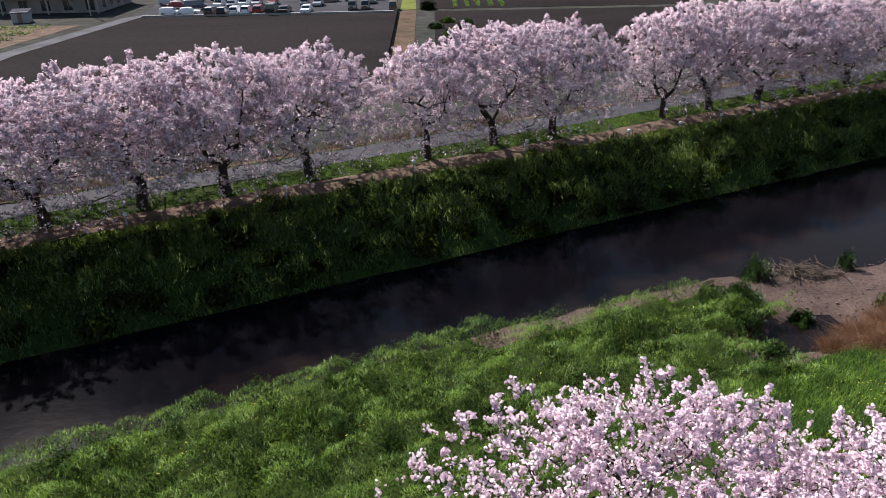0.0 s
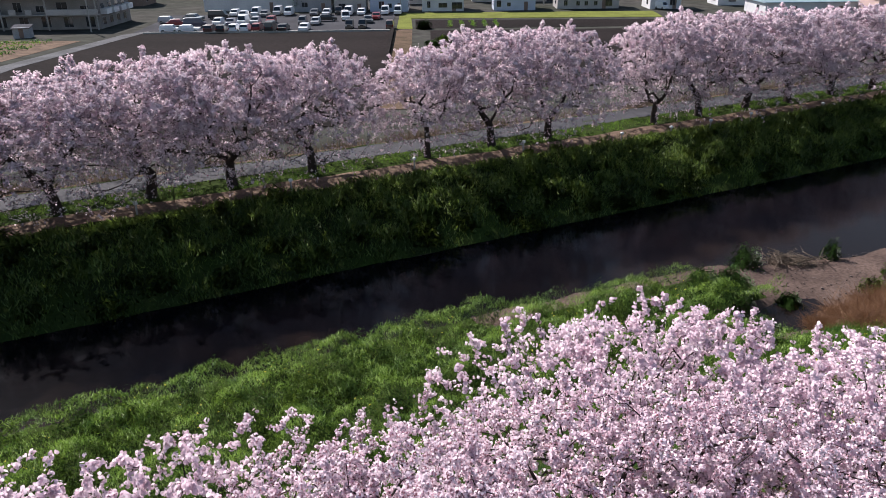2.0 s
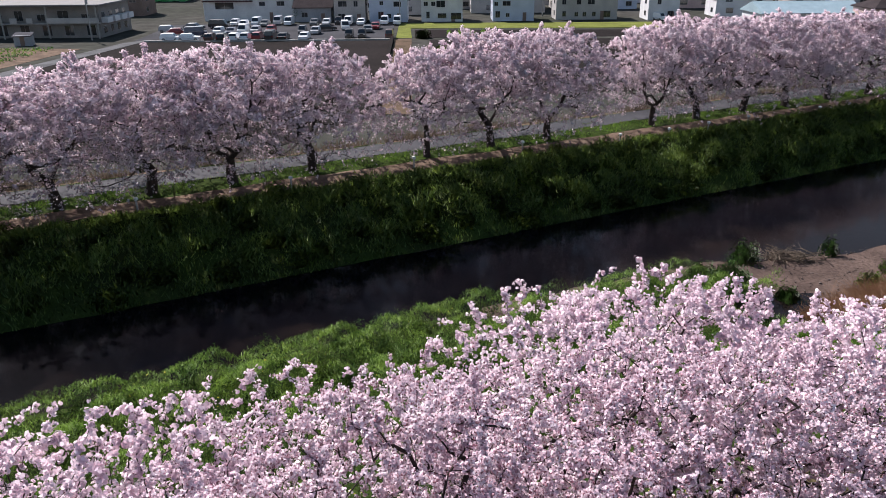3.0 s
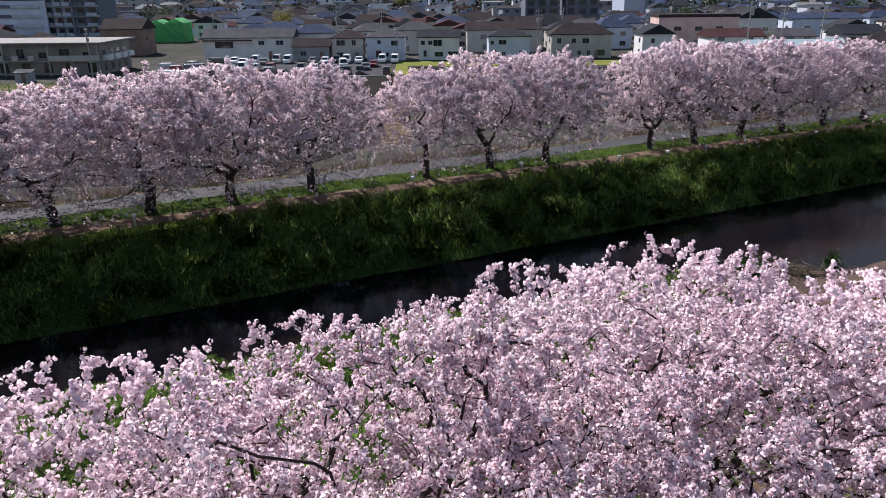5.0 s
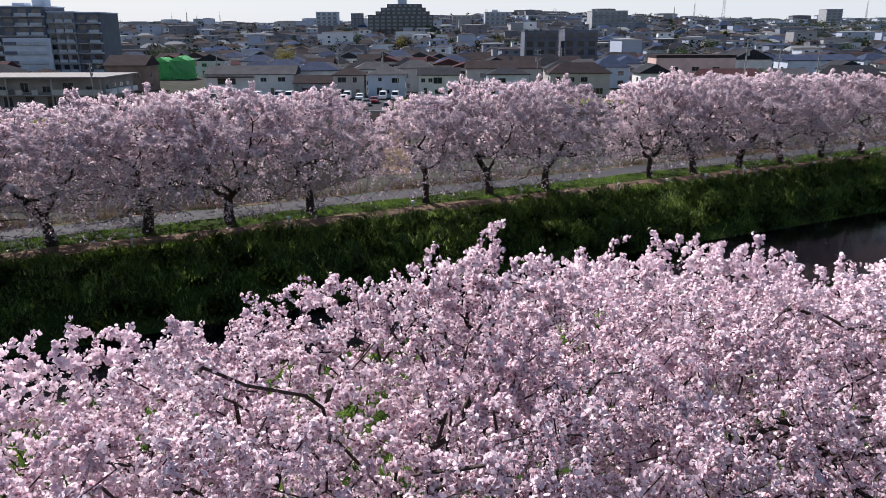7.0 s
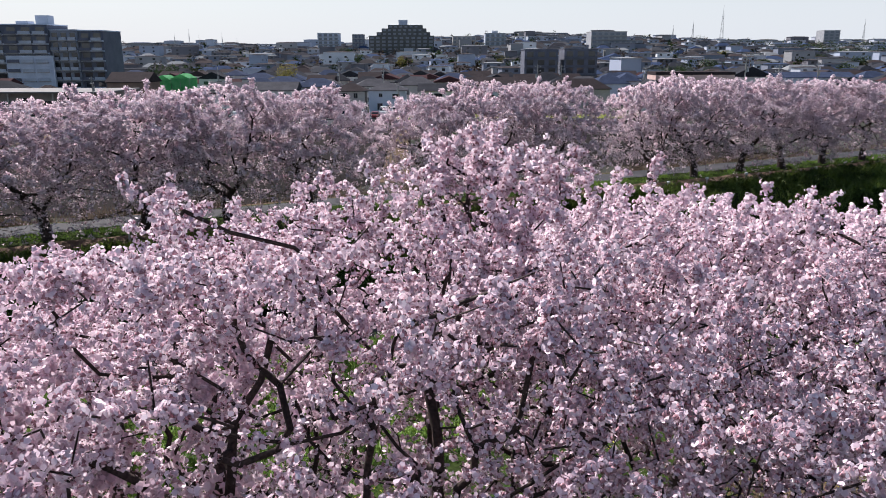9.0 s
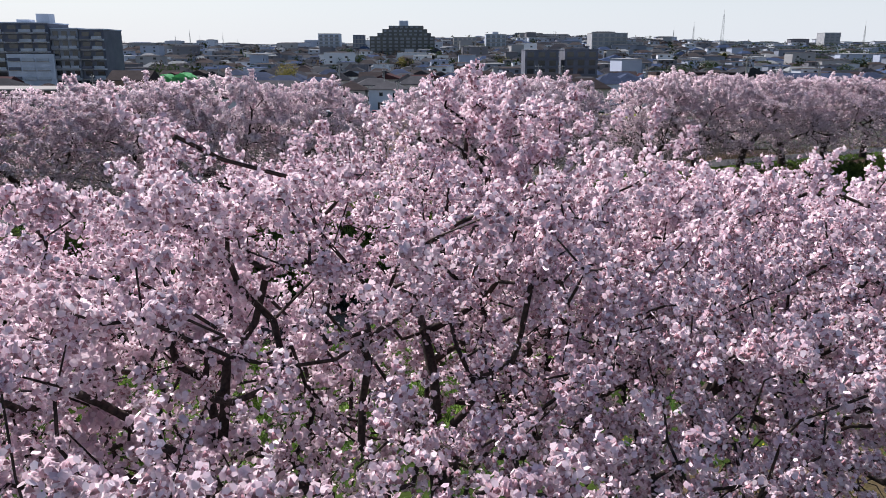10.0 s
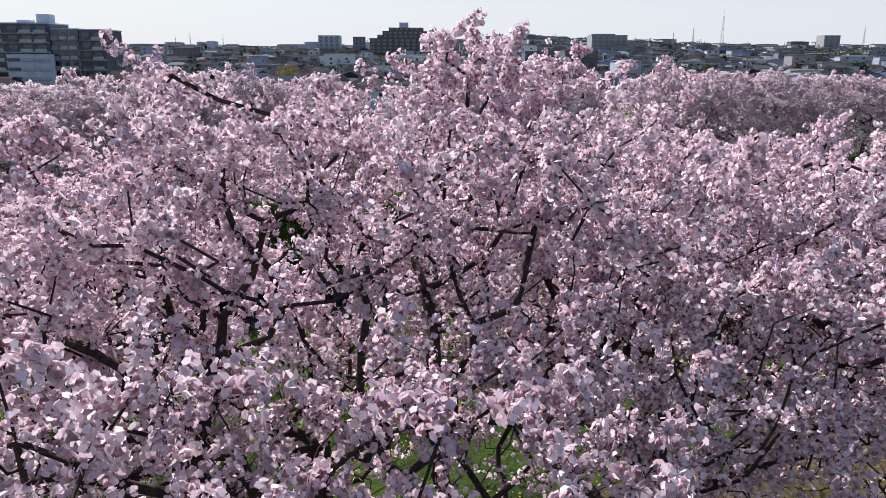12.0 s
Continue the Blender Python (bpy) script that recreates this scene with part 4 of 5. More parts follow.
def car(length, width, height, bonnet, boot, belt):
    """A small car that faces -y: body, cabin glass, wheels, lights."""
    ob = new("car")
    hw, hl = width / 2, length / 2
    bm = bmesh.new()
    side = [(-hl, 0.28), (-hl, belt - 0.12), (-hl + bonnet, belt), (-hl + bonnet + 0.5, height - 0.06), (-hl + bonnet + 0.75, height), (hl - boot - 0.4, height), (hl - boot - 0.12, height - 0.08), (hl - 0.08 if boot < 0.3 else hl - boot + 0.25, belt), (hl, belt - 0.1), (hl, 0.30)]
    rings = []
    for x in (-hw, -hw + 0.10, hw - 0.10, hw):
        inset = abs(x) == hw
        rings.append([bm.verts.new((x * (0.86 if z > belt + 0.05 else 1.0), y, z - (0.03 if inset and z > belt else 0))) for y, z in side])
    for a, b in zip(rings, rings[1:]):
        for i in range(len(side)):
            j = (i + 1) % len(side)
            bm.faces.new((a[i], a[j], b[j], b[i]))
    bm.faces.new(rings[0]), bm.faces.new(list(reversed(rings[-1])))
    bmesh.ops.recalc_face_normals(bm, faces=bm.faces)
    part("body", bm, PAINT["white"], ob)
    y0, y1 = -hl + bonnet, hl - boot
    for s in (-1, 1):
        bm = bmesh.new()
        xa, xb = s * (hw * 0.985 + 0.004), s * (hw * 0.86 + 0.006)
        q = [bm.verts.new(c) for c in ((xa, y0 + 0.22, belt + 0.04), (xa, y1 - 0.1, belt + 0.04), (xb, y1 - 0.32, height - 0.14), (xb, y0 + 0.62, height - 0.14))]
        bm.faces.new(q)
        part("side_window", bm, GLASS, ob)
    for nm, ya, yb in (("windscreen", y0 + 0.03, y0 + 0.48), ("rear_window", (hl - 0.10 if boot < 0.3 else y1 + 0.2) + 0.02, y1 - 0.10)):
        bm = bmesh.new()
        o = -0.02 if nm == "windscreen" else 0.02
        q = [bm.verts.new(c) for c in ((-hw * 0.88, ya + o, belt + 0.05), (hw * 0.88, ya + o, belt + 0.05), (hw * 0.78, yb + o, height - 0.10), (-hw * 0.78, yb + o, height - 0.10))]
        bm.faces.new(q)
        part(nm, bm, GLASS, ob)
    for sx in (-1, 1):
        for sy in (-hl + 0.75, hl - 0.75):
            w = part("wheel", rod(bmesh.new(), (sx * (hw - 0.2), sy, 0.3), (sx * (hw + 0.01), sy, 0.3), 0.30, 0.30, 14), TYRE, ob)
            part("rim", rod(bmesh.new(), (sx * (hw + 0.008), sy, 0.3), (sx * (hw + 0.02), sy, 0.3), 0.18, 0.16, 10), STEEL, w)
        part("headlight", solid(sx * hw * 0.75 - 0.16, sx * hw * 0.75 + 0.16, -hl - 0.015, -hl + 0.05, belt - 0.32, belt - 0.16), LAMP_WHITE, ob)
        part("tail_light", solid(sx * hw * 0.85 - 0.08, sx * hw * 0.85 + 0.08, hl - 0.05, hl + 0.015, belt - 0.3, belt - 0.05), LAMP_RED, ob)
    return ob


car_kinds = {"box": car(3.4, 1.48, 1.75, 0.45, 0.12, 0.98), "hatch": car(3.95, 1.69, 1.52, 0.85, 0.18, 0.92), "sedan": car(4.5, 1.76, 1.44, 1.15, 0.75, 0.90), "van": car(4.7, 1.72, 1.95, 0.65, 0.1, 1.05)}
CARS = [(-52.4, 144.8, 90, "hatch", "white"), (-48.9, 144.8, 95, "sedan", "white"), (-49.9, 152.6, 100, "van", "navy"), (-44.6, 144.7, 180, "hatch", "brown"), (-42.2, 144.6, 180, "hatch", "black"), (-40.0, 145.2, 180, "hatch", "white"),
        (-37.9, 145.5, 180, "hatch", "white"), (-35.7, 146, 180, "hatch", "red"), (-33.0, 145.4, 180, "van", "black"), (-30.5, 145.3, 180, "sedan", "black"), (-54.3, 155.0, 100, "sedan", "red"), (-46.1, 155.9, 0, "hatch", "white"),
        (-43.3, 155.2, 0, "sedan", "navy"), (-41.0, 156.3, 0, "van", "white"), (-38.6, 157.0, 0, "hatch", "silver"), (-35.6, 158.0, 0, "hatch", "red"), (-54.0, 165.0, 80, "sedan", "grey"), (-49.0, 167.0, 85, "van", "black"), (-47.0, 173.0, 0, "hatch", "white"),
        (-44.2, 169.5, 0, "hatch", "white"), (-42.0, 172.6, 0, "van", "white"), (-39.7, 170.9, 0, "sedan", "grey"), (-37.4, 174.5, 0, "van", "silver"), (-34.6, 173.0, 0, "van", "white"), (-28.4, 154.9, 0, "box", "grey"), (-25.7, 154.8, 0, "hatch", "silver"), (-26.4, 145.2, 0, "sedan", "white"),
        (-24.3, 160.6, 100, "sedan", "black"), (-28.7, 172.6, 0, "sedan", "grey"), (-25.8, 171.7, 0, "hatch", "white"), (-23.3, 173.6, 0, "box", "black"), (-20.9, 172.6, 0, "van", "white"), (-18.0, 172.5, 0, "sedan", "white"), (-20.5, 162.5, 10, "van", "white"), (-15.2, 157.3, 10, "sedan", "grey"),
        (-13.9, 163.4, 0, "sedan", "red"), (-17.9, 147.5, 0, "box", "black"), (-15.4, 147.8, 0, "box", "black"), (-9.9, 146.6, 180, "box", "brown"), (-12.6, 172.6, 0, "van", "white"), (-9.7, 172.4, 0, "van", "white"), (51.5, 176.5, 30, "box", "white"), (-58.0, 160.0, 90, "hatch", "silver")]
used = set()
for x, y, turn, kind, paint in CARS:
    m = pose(x * 1.025, y * 1.025 + 1.2, PLAIN + 0.081, 0, 0, turn)
    ob = car_kinds[kind]
    if kind in used:
        ob = copy_thing(ob, m)
    else:
        used.add(kind)
        ob.matrix_basis = m
    body = [c for c in ob.children if c.name.startswith("body")][0]
    body.material_slots[0].link = "OBJECT"
    body.material_slots[0].material = PAINT[paint]
    words = {"box": "small box-shaped car", "hatch": "hatchback car", "sedan": "saloon car", "van": "minivan"}[kind]
    tagged(ob, f"{paint} {words} parked on the asphalt car park" if x < 50 else f"{paint} {words} parked beside a house", "car", "parked cars")


def roof_mesh(hx, hy, eave, ridge, kind, over=0.45):
    """A roof with thickness over a box of half sizes hx, hy."""
    bm = bmesh.new()
    x, y, t = hx + over, hy + over, 0.18
    if kind == "flat":
        return solid(-hx - 0.1, hx + 0.1, -hy - 0.1, hy + 0.1, eave - 0.05, ridge)
    if kind == "gable_x":
        low, top = [(-x, -y), (x, -y), (x, y), (-x, y)], [(-x, 0), (x, 0)]
    elif kind == "gable_y":
        low, top = [(-x, -y), (x, -y), (x, y), (-x, y)], [(0, -y), (0, y)]
    else:
        k = min(hx, hy) * 0.95
        low = [(-x, -y), (x, -y), (x, y), (-x, y)]
        top = [(-x + k, 0), (x - k, 0)] if hx >= hy else [(0, -y + k), (0, y - k)]
    a = [bm.verts.new((px, py, eave)) for px, py in low]
    b = [bm.verts.new((px, py, ridge)) for px, py in top]
    along_x = kind == "gable_x" or (kind == "hip" and hx >= hy)
    if along_x:
        sheets = [(a[0], a[1], b[1], b[0]), (a[2], a[3], b[0], b[1]), (a[1], a[2], b[1]), (a[3], a[0], b[0])]
    else:
        sheets = [(a[1], a[2], b[1], b[0]), (a[3], a[0], b[0], b[1]), (a[0], a[1], b[0]), (a[2], a[3], b[1])]
    for f in sheets:
        bm.faces.new(f)
    under = [bm.verts.new((px, py, eave - t)) for px, py in low]
    for i in range(4):
        bm.faces.new((a[i], under[i], under[(i + 1) % 4], a[(i + 1) % 4]))
    bm.faces.new(list(reversed(under)))
    bmesh.ops.recalc_face_normals(bm, faces=bm.faces)
    return bm


def wall_mesh(hx, hy, eave, ridge, kind):
    bm = solid(-hx, hx, -hy, hy, -0.5, eave - 0.19 if kind != "flat" else eave)
    return bm


def window_pair(w, h):
    return solid(-w / 2 - 0.06, w / 2 + 0.06, -0.05, 0.02, -0.06, h + 0.06), (solid(-w / 2, -0.03, -0.065, -0.04, 0, h), solid(0.03, w / 2, -0.065, -0.04, 0, h))


def add_window(ob, x, y, z, w, h, turn=0.0):
    fr, panes = window_pair(w, h)
    win = part("window", fr, FRAME, ob)
    win.matrix_basis = pose(x, y, z, 0, 0, turn)
    for q in panes:
        part("pane", q, GLASS, win)


def house(cx, cy, w, d, eave, ridge, kind, wall, roof, label, turn=0.0, windows=(), base=None, door=True, band=None):
    """A house: cy is its front; heights are above its ground."""
    z = float(ground_height(cx, cy + d / 2)) if base is None else base
    ob = thing("house", (cx, cy + d / 2, z), turn, label=label, category="house", group="houses of the town")
    hx, hy = w / 2, d / 2
    part("wall", wall_mesh(hx, hy, eave, ridge, kind), wall, ob)
    part("roof", roof_mesh(hx, hy, eave, ridge, kind), roof, ob)
    if kind.startswith("gable"):
        for s in (-1, 1):
            bm = bmesh.new()
            c = ((s * (hx - 0.02), -hy, eave - 0.19), (s * (hx - 0.02), hy, eave - 0.19), (s * (hx - 0.02), 0, ridge - 0.25)) if kind == "gable_x" else ((-hx, s * (hy - 0.02), eave - 0.19), (hx, s * (hy - 0.02), eave - 0.19), (0, s * (hy - 0.02), ridge - 0.25))
            q = [bm.verts.new(p) for p in c]
            f = bm.faces.new(q)
            r = bmesh.ops.extrude_face_region(bm, geom=[f])
            bmesh.ops.translate(bm, vec=((-s * 0.15, 0, 0) if kind == "gable_x" else (0, -s * 0.15, 0)), verts=[g for g in r["geom"] if isinstance(g, bmesh.types.BMVert)])
            part("gable", bm, wall, ob)
    for x, zz, ww, hh in windows:
        add_window(ob, x, -hy, zz, ww, hh)
    for s in (-1, 1):
        for zz in (1.0, 3.7):
            if zz + 1.2 < eave:
                add_window(ob, s * hx, -hy * 0.3, zz, 1.3, 1.0, 90 * s)
    if door:
        part("door", solid(hx * 0.45, hx * 0.45 + 0.9, -hy - 0.05, -hy + 0.05, 0, 2.0), W_BROWN, ob)
    if band:
        part("awning", solid(-hx, hx * 0.1, -hy - 1.0, -hy + 0.1, band, band + 0.25), R_RED, ob, "red painted metal awning")
    return ob


two = lambda w: ((-w * 0.28, 3.6, 1.6, 1.1), (w * 0.25, 3.6, 1.6, 1.1), (-w * 0.25, 0.9, 1.7, 1.2))
house(-21.7, 184, 7.6, 7, 5.5, 7.2, "hip", W_CREAM, R_BROWN, "two-storey cream and brown house with a hip roof", windows=((-1.7, 3.7, 2.0, 1.2), (1.5, 3.7, 0.9, 1.2), (-2.0, 0.9, 1.6, 1.1)))
house(-12.4, 184, 9.2, 8, 5.6, 7.3, "hip", W_BLUE, R_GREY, "two-storey pale blue-white house with a grey hip roof", windows=((-1.6, 4.0, 0.8, 0.8), (2.2, 3.6, 1.7, 1.1), (-1.8, 0.8, 1.2, 1.6), (0.2, 1.0, 0.9, 0.9)))
house(0.6, 184, 10.0, 8, 5.5, 7.1, "gable_x", W_WHITE, R_DARK, "two-storey white house with a dark grey gabled roof", windows=((-3.9, 3.7, 0.9, 0.9), (-2.1, 3.7, 0.9, 0.9), (-0.3, 3.4, 2.0, 1.4), (-3.4, 0.9, 0.7, 1.4), (0.0, 0.9, 2.0, 1.0), (3.4, 0.6, 2.4, 1.4)))
house(17.9, 184, 10.0, 8, 5.6, 7.0, "hip", W_BLUE, R_DARK, "two-storey bluish-white house with a dark flat-pitched roof", windows=((-4.2, 3.6, 0.8, 0.8), (-1.7, 3.6, 1.8, 1.0), (-3.8, 0.9, 1.0, 1.4), (-1.4, 1.0, 0.8, 0.8)))
house(36.0, 186, 15.0, 8, 5.8, 8.2, "hip", W_CREAM, R_BROWN, "two-storey cream house with a broad brown hip roof", windows=((-5.6, 3.6, 0.9, 1.2), (-2, 3.6, 1.0, 1.1), (1, 3.6, 1.6, 1.1), (-5.5, 0.8, 0.8, 1.2), (-2.5, 0.8, 0.8, 1.0), (-0.5, 0.8, 0.8, 1.0), (1.8, 0.8, 0.8, 1.0), (5.0, 0.6, 1.6, 1.4)))
house(54.0, 183, 7.4, 8, 5.9, 8.0, "gable_y", W_WHITE, R_DARK, "two-storey white house with a steep dark gable", windows=((-1.2, 3.7, 0.8, 1.0), (1.6, 0.9, 1.2, 1.2)))
house(76.0, 190, 14.0, 8, 4.6, 6.4, "gable_x", W_WHITE, R_RED, "long white house with a dull red roof", windows=two(14))
house(-47.5, 190, 22.5, 9, 5.4, 7.4, "gable_x", W_WHITE, R_GREY, "long white two-storey building with a red awning", windows=((-6.0, 2.9, 4.5, 1.5), (3.4, 3.6, 1.4, 0.9), (8.0, 3.6, 1.8, 1.0)), band=4.6)
house(-31.0, 186, 9.0, 7, 3.4, 5.2, "gable_x", W_GREY, R_BROWN, "low workshop with a brown roof and a pale metal fence", windows=((-2, 1.2, 1.4, 1.0),))
house(-85.5, 206, 11.0, 10, 7.0, 9.6, "gable_x", W_BROWN, R_BROWN, "tall brown-grey house with a gabled roof", windows=two(12))
house(18.5, 206, 20.0, 9, 6.0, 8.0, "gable_x", W_CREAM, R_BROWN, "long cream house with a broad tan roof", windows=two(20))
house(-5.7, 203, 10.0, 8, 6.2, 8.3, "hip", W_CREAM, R_GREY, "two-storey beige house with a grey hip roof", windows=two(10))
house(75.0, 216, 23.0, 9, 8.4, 9.2, "flat", W_PINK, R_BROWN, "three-storey pinkish building with a flat roof", windows=((-6, 1, 2, 1.2), (0, 1, 2, 1.2), (6, 1, 2, 1.2), (-6, 4.6, 2, 1.2), (0, 4.6, 2, 1.2), (6, 4.6, 2, 1.2)))
house(82.0, 166, 22.0, 12, 2.9, 5.0, "gable_x", W_WHITE, R_TEAL, "low white building with a pale blue-green metal roof", windows=((-5, 0.9, 1.5, 1.1), (3, 0.9, 1.5, 1.1)))
house(97.0, 158, 12.0, 9, 4.4, 6.6, "hip", W_PINK, R_BROWN, "pinkish house with a brown hip roof", windows=((-3.6, 2.4, 1.8, 1.4), (1.5, 2.4, 1.6, 1.2)))
house(104.0, 182, 10.0, 9, 5.4, 7.5, "gable_x", W_GREY, R_DARK, "grey two-storey house with a dark roof", windows=two(10))
house(90.0, 186, 8.0, 8, 4.8, 6.6, "gable_x", W_CREAM, R_GREY, "cream house with a light grey roof", windows=two(8))
house(98.0, 232, 12.0, 9, 7.5, 10.5, "gable_y", W_WHITE, R_DARK, "white three-storey gabled house", windows=two(12))
house(122.0, 236, 22.0, 10, 7.0, 8.6, "gable_x", W_BLUE, R_BLUE, "long pale building with a blue roof", windows=two(22))


def green_net_house(cx, cy, w, d, h):
    z = float(ground_height(cx, cy))
    ob = thing("netted_house", (cx, cy, z), 0, label="house under construction wrapped in bright green netting", category="house")
    rng = np.random.default_rng(2)
    for nm, x0, x1, top in (("sheet", -w / 2, -0.1, h * 0.93), ("sheet", 0.1, w / 2, h)):
        bm = roof_mesh((x1 - x0) / 2, d / 2, top * 0.8, top, "gable_y", 0.0)
        bmesh.ops.translate(bm, vec=((x0 + x1) / 2, 0, 0), verts=bm.verts)
        block(bm, x0, x1, -d / 2, d / 2, 0, top * 0.78)
        bmesh.ops.subdivide_edges(bm, edges=bm.edges, cuts=4, use_grid_fill=True)
        for v in bm.verts:
            v.co += Vector(rng.normal(0, 0.10, 3))
        part(nm, bm, GREEN_NET, ob)
    for i in range(5):
        part("scaffold_pole", rod(bmesh.new(), (-w / 2 - 0.3 + i * (w + 0.6) / 4, -d / 2 - 0.3, 0), (-w / 2 - 0.3 + i * (w + 0.6) / 4, -d / 2 - 0.3, h * 0.8), 0.05), STEEL, ob)


green_net_house(-92.0, 264.0, 12.4, 9.0, 8.0)


W_TAUPE = surface("wall_taupe", (0.27, 0.25, 0.235), (0.21, 0.195, 0.185), 0.4, 5, 0.1, 0.85, 0.1)


def low_apartments():
    """Two-storey apartment house with a gallery and a pale flat roof."""
    ob = thing("apartment_house", (-87.5, 164, PLAIN), 0, label="two-storey beige apartment house with a balcony gallery and flat pale roof", category="apartment house")
    part("wall", solid(-20, 17.0, -7, 9, 0, 6.4), W_TAUPE, ob)
    part("roof", solid(-20.8, 18.2, -9.2, 9.8, 6.4, 6.75, bevel=0.05), surface("roof_pale", (0.20, 0.19, 0.19), (0.16, 0.155, 0.15), 0.3, 4, 0.1, 0.8, 0.1), ob, "pale flat roof with a thin edge")
    part("gallery_floor", solid(-20, 17.4, -8.8, -7.02, 2.9, 3.1), CONCRETE, ob)
    for x0, x1 in ((-20, -2.6), (-0.6, 0.8), (2.8, 4.0), (7.0, 17.6)):
        part("parapet", solid(x0, x1, -8.95, -8.75, 3.1, 4.15), W_CREAM, ob)
    for i in range(8):
        x = -18 + i * 4.6
        add_window(ob, x, -7, 3.5, 1.6 if i % 3 else 2.2, 1.2 if i % 2 else 1.9)
        add_window(ob, x + 0.8, -7, 0.5, 1.8, 2.0)
    for i in range(4):
        add_window(ob, 17.0, -5 + i * 3.6, 3.7, 1.5, 1.3, 90)
        add_window(ob, 17.0, -5 + i * 3.6, 0.8, 1.5, 1.4, 90)
        part("balcony", solid(17.02, 18.4, -6.2 + i * 3.8, -3.6 + i * 3.8, 2.9, 4.0), W_WHITE, ob)
    for x in (-12, -2.4, 7, 17.2):
        part("post", solid(x - 0.12, x + 0.12, -8.9, -8.66, 0, 6.4), CONCRETE, ob)


low_apartments()


# distance haze put into the colour: paler than GLASS, for far blocks
FAR_GLASS = glassy("haze_paled_glass", (0.16, 0.18, 0.21), 0.4)


def block_of_flats(name, x0, x1, y, depth, z0, z1, wall, storeys, bays, label, trim=None, fins=(), roofbox=(), tiers=()):
    """A tall block: walls, a ledge to each storey, balconies and windows in each bay."""
    ob = thing(name, ((x0 + x1) / 2, y + depth / 2, z0), 0, label=label, category="apartment block", group="tall blocks")
    hx, hy, h = (x1 - x0) / 2, depth / 2, z1 - z0
    part("wall", solid(-hx, hx, -hy, hy, -1, h), wall, ob)
    part("roof", solid(-hx - 0.15, hx + 0.15, -hy - 0.15, hy + 0.15, h, h + 0.35), trim or CONCRETE, ob)
    sh = h / storeys
    for s in range(storeys):
        if s:
            part("ledge", solid(-hx, hx, -hy - 0.7, -hy + 0.01, s * sh - 0.25, s * sh + 0.25), trim or CONCRETE, ob)
        for b in range(bays):
            xc = -hx + (b + 0.5) * 2 * hx / bays
            bw = 2 * hx / bays
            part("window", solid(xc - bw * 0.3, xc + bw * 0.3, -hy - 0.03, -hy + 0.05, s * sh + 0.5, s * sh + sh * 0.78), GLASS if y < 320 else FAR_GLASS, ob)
    if y < 260:
        for s in range(1, storeys):
            for b in range(bays):
                xc, bw = -hx + (b + 0.5) * 2 * hx / bays, 2 * hx / bays
                balcony = part("balcony", solid(xc - bw * 0.42, xc + bw * 0.42, -hy - 1.3, -hy - 0.02, s * sh - 0.1, s * sh + 0.08), CONCRETE, ob)
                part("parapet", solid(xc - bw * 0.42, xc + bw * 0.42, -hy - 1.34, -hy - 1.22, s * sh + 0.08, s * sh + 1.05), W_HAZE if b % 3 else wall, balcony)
    for a, b, lo, hi, mat in fins:
        part("wall_panel", solid(a - (x0 + x1) / 2, b - (x0 + x1) / 2, -hy - 0.9, -hy - 0.02, lo - z0, hi - z0), mat, ob)
    low = h + 0.35
    for a, b, t in tiers:
        part("upper_storey", solid(a - (x0 + x1) / 2, b - (x0 + x1) / 2, -hy + 1, hy, low, h + t), wall, ob)
        for k in range(int((b - a) // 4)):
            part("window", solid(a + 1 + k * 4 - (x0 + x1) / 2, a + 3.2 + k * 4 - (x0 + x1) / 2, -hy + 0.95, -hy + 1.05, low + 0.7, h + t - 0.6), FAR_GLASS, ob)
        low = h + t
    for a, b, t in roofbox:
        part("roof_box", solid(a - (x0 + x1) / 2, b - (x0 + x1) / 2, -2, 2, h + 0.35, h + t), W_BLUE, ob)
    return ob


W_SLATE = surface("wall_slate", (0.13, 0.14, 0.18), (0.10, 0.11, 0.14), 0.3, 4, 0.1, 0.8, 0.1)
W_OLIVE = surface("wall_dark_olive", (0.12, 0.125, 0.12), (0.09, 0.095, 0.095), 0.3, 4, 0.1, 0.85, 0.1)
W_DUSK = surface("wall_dusky_blue", (0.23, 0.25, 0.30), (0.19, 0.21, 0.25), 0.3, 4, 0.1, 0.8, 0.1)
# pale blue of parapets; on the hill blocks its tint paints in distance haze
W_HAZE = surface("wall_haze_blue", (0.42, 0.46, 0.53), (0.36, 0.40, 0.46), 0.3, 4, 0.1, 0.8, 0.1)
block_of_flats("apartment_tower", -167, -125.1, 245, 14, PLAIN, 19.6, W_SLATE, 8, 9, "eight-storey dark slate apartment tower with pale ledges", W_BLUE, ((-139.1, -123.9, PLAIN, 10.1, W_BLUE), (-167, -143.7, PLAIN, 20.2, W_BLUE)), ((-131, -126.9, 3.2), (-137.5, -133.5, 1.4)))
block_of_flats("apartment_tower", -124.9, -116.2, 246, 14, PLAIN, 17.9, W_DUSK, 7, 3, "seven-storey grey apartment tower with pale balcony ledges", W_BLUE)
block_of_flats("apartment_tower", -116.0, -108.1, 246.6, 14, PLAIN, 17.7, W_SLATE, 7, 2, "seven-storey slate-dark apartment tower with balconies", W_BLUE)
block_of_flats("office_block", 35, 48.2, 300, 14, PLAIN, 11.9, W_SLATE, 5, 3, "dark block wrapped in netting beside its twin", W_SLATE)
block_of_flats("office_block", 51.0, 64.2, 301, 14, PLAIN, 12.1, W_SLATE, 5, 3, "dark block wrapped in netting beside its twin", W_SLATE)
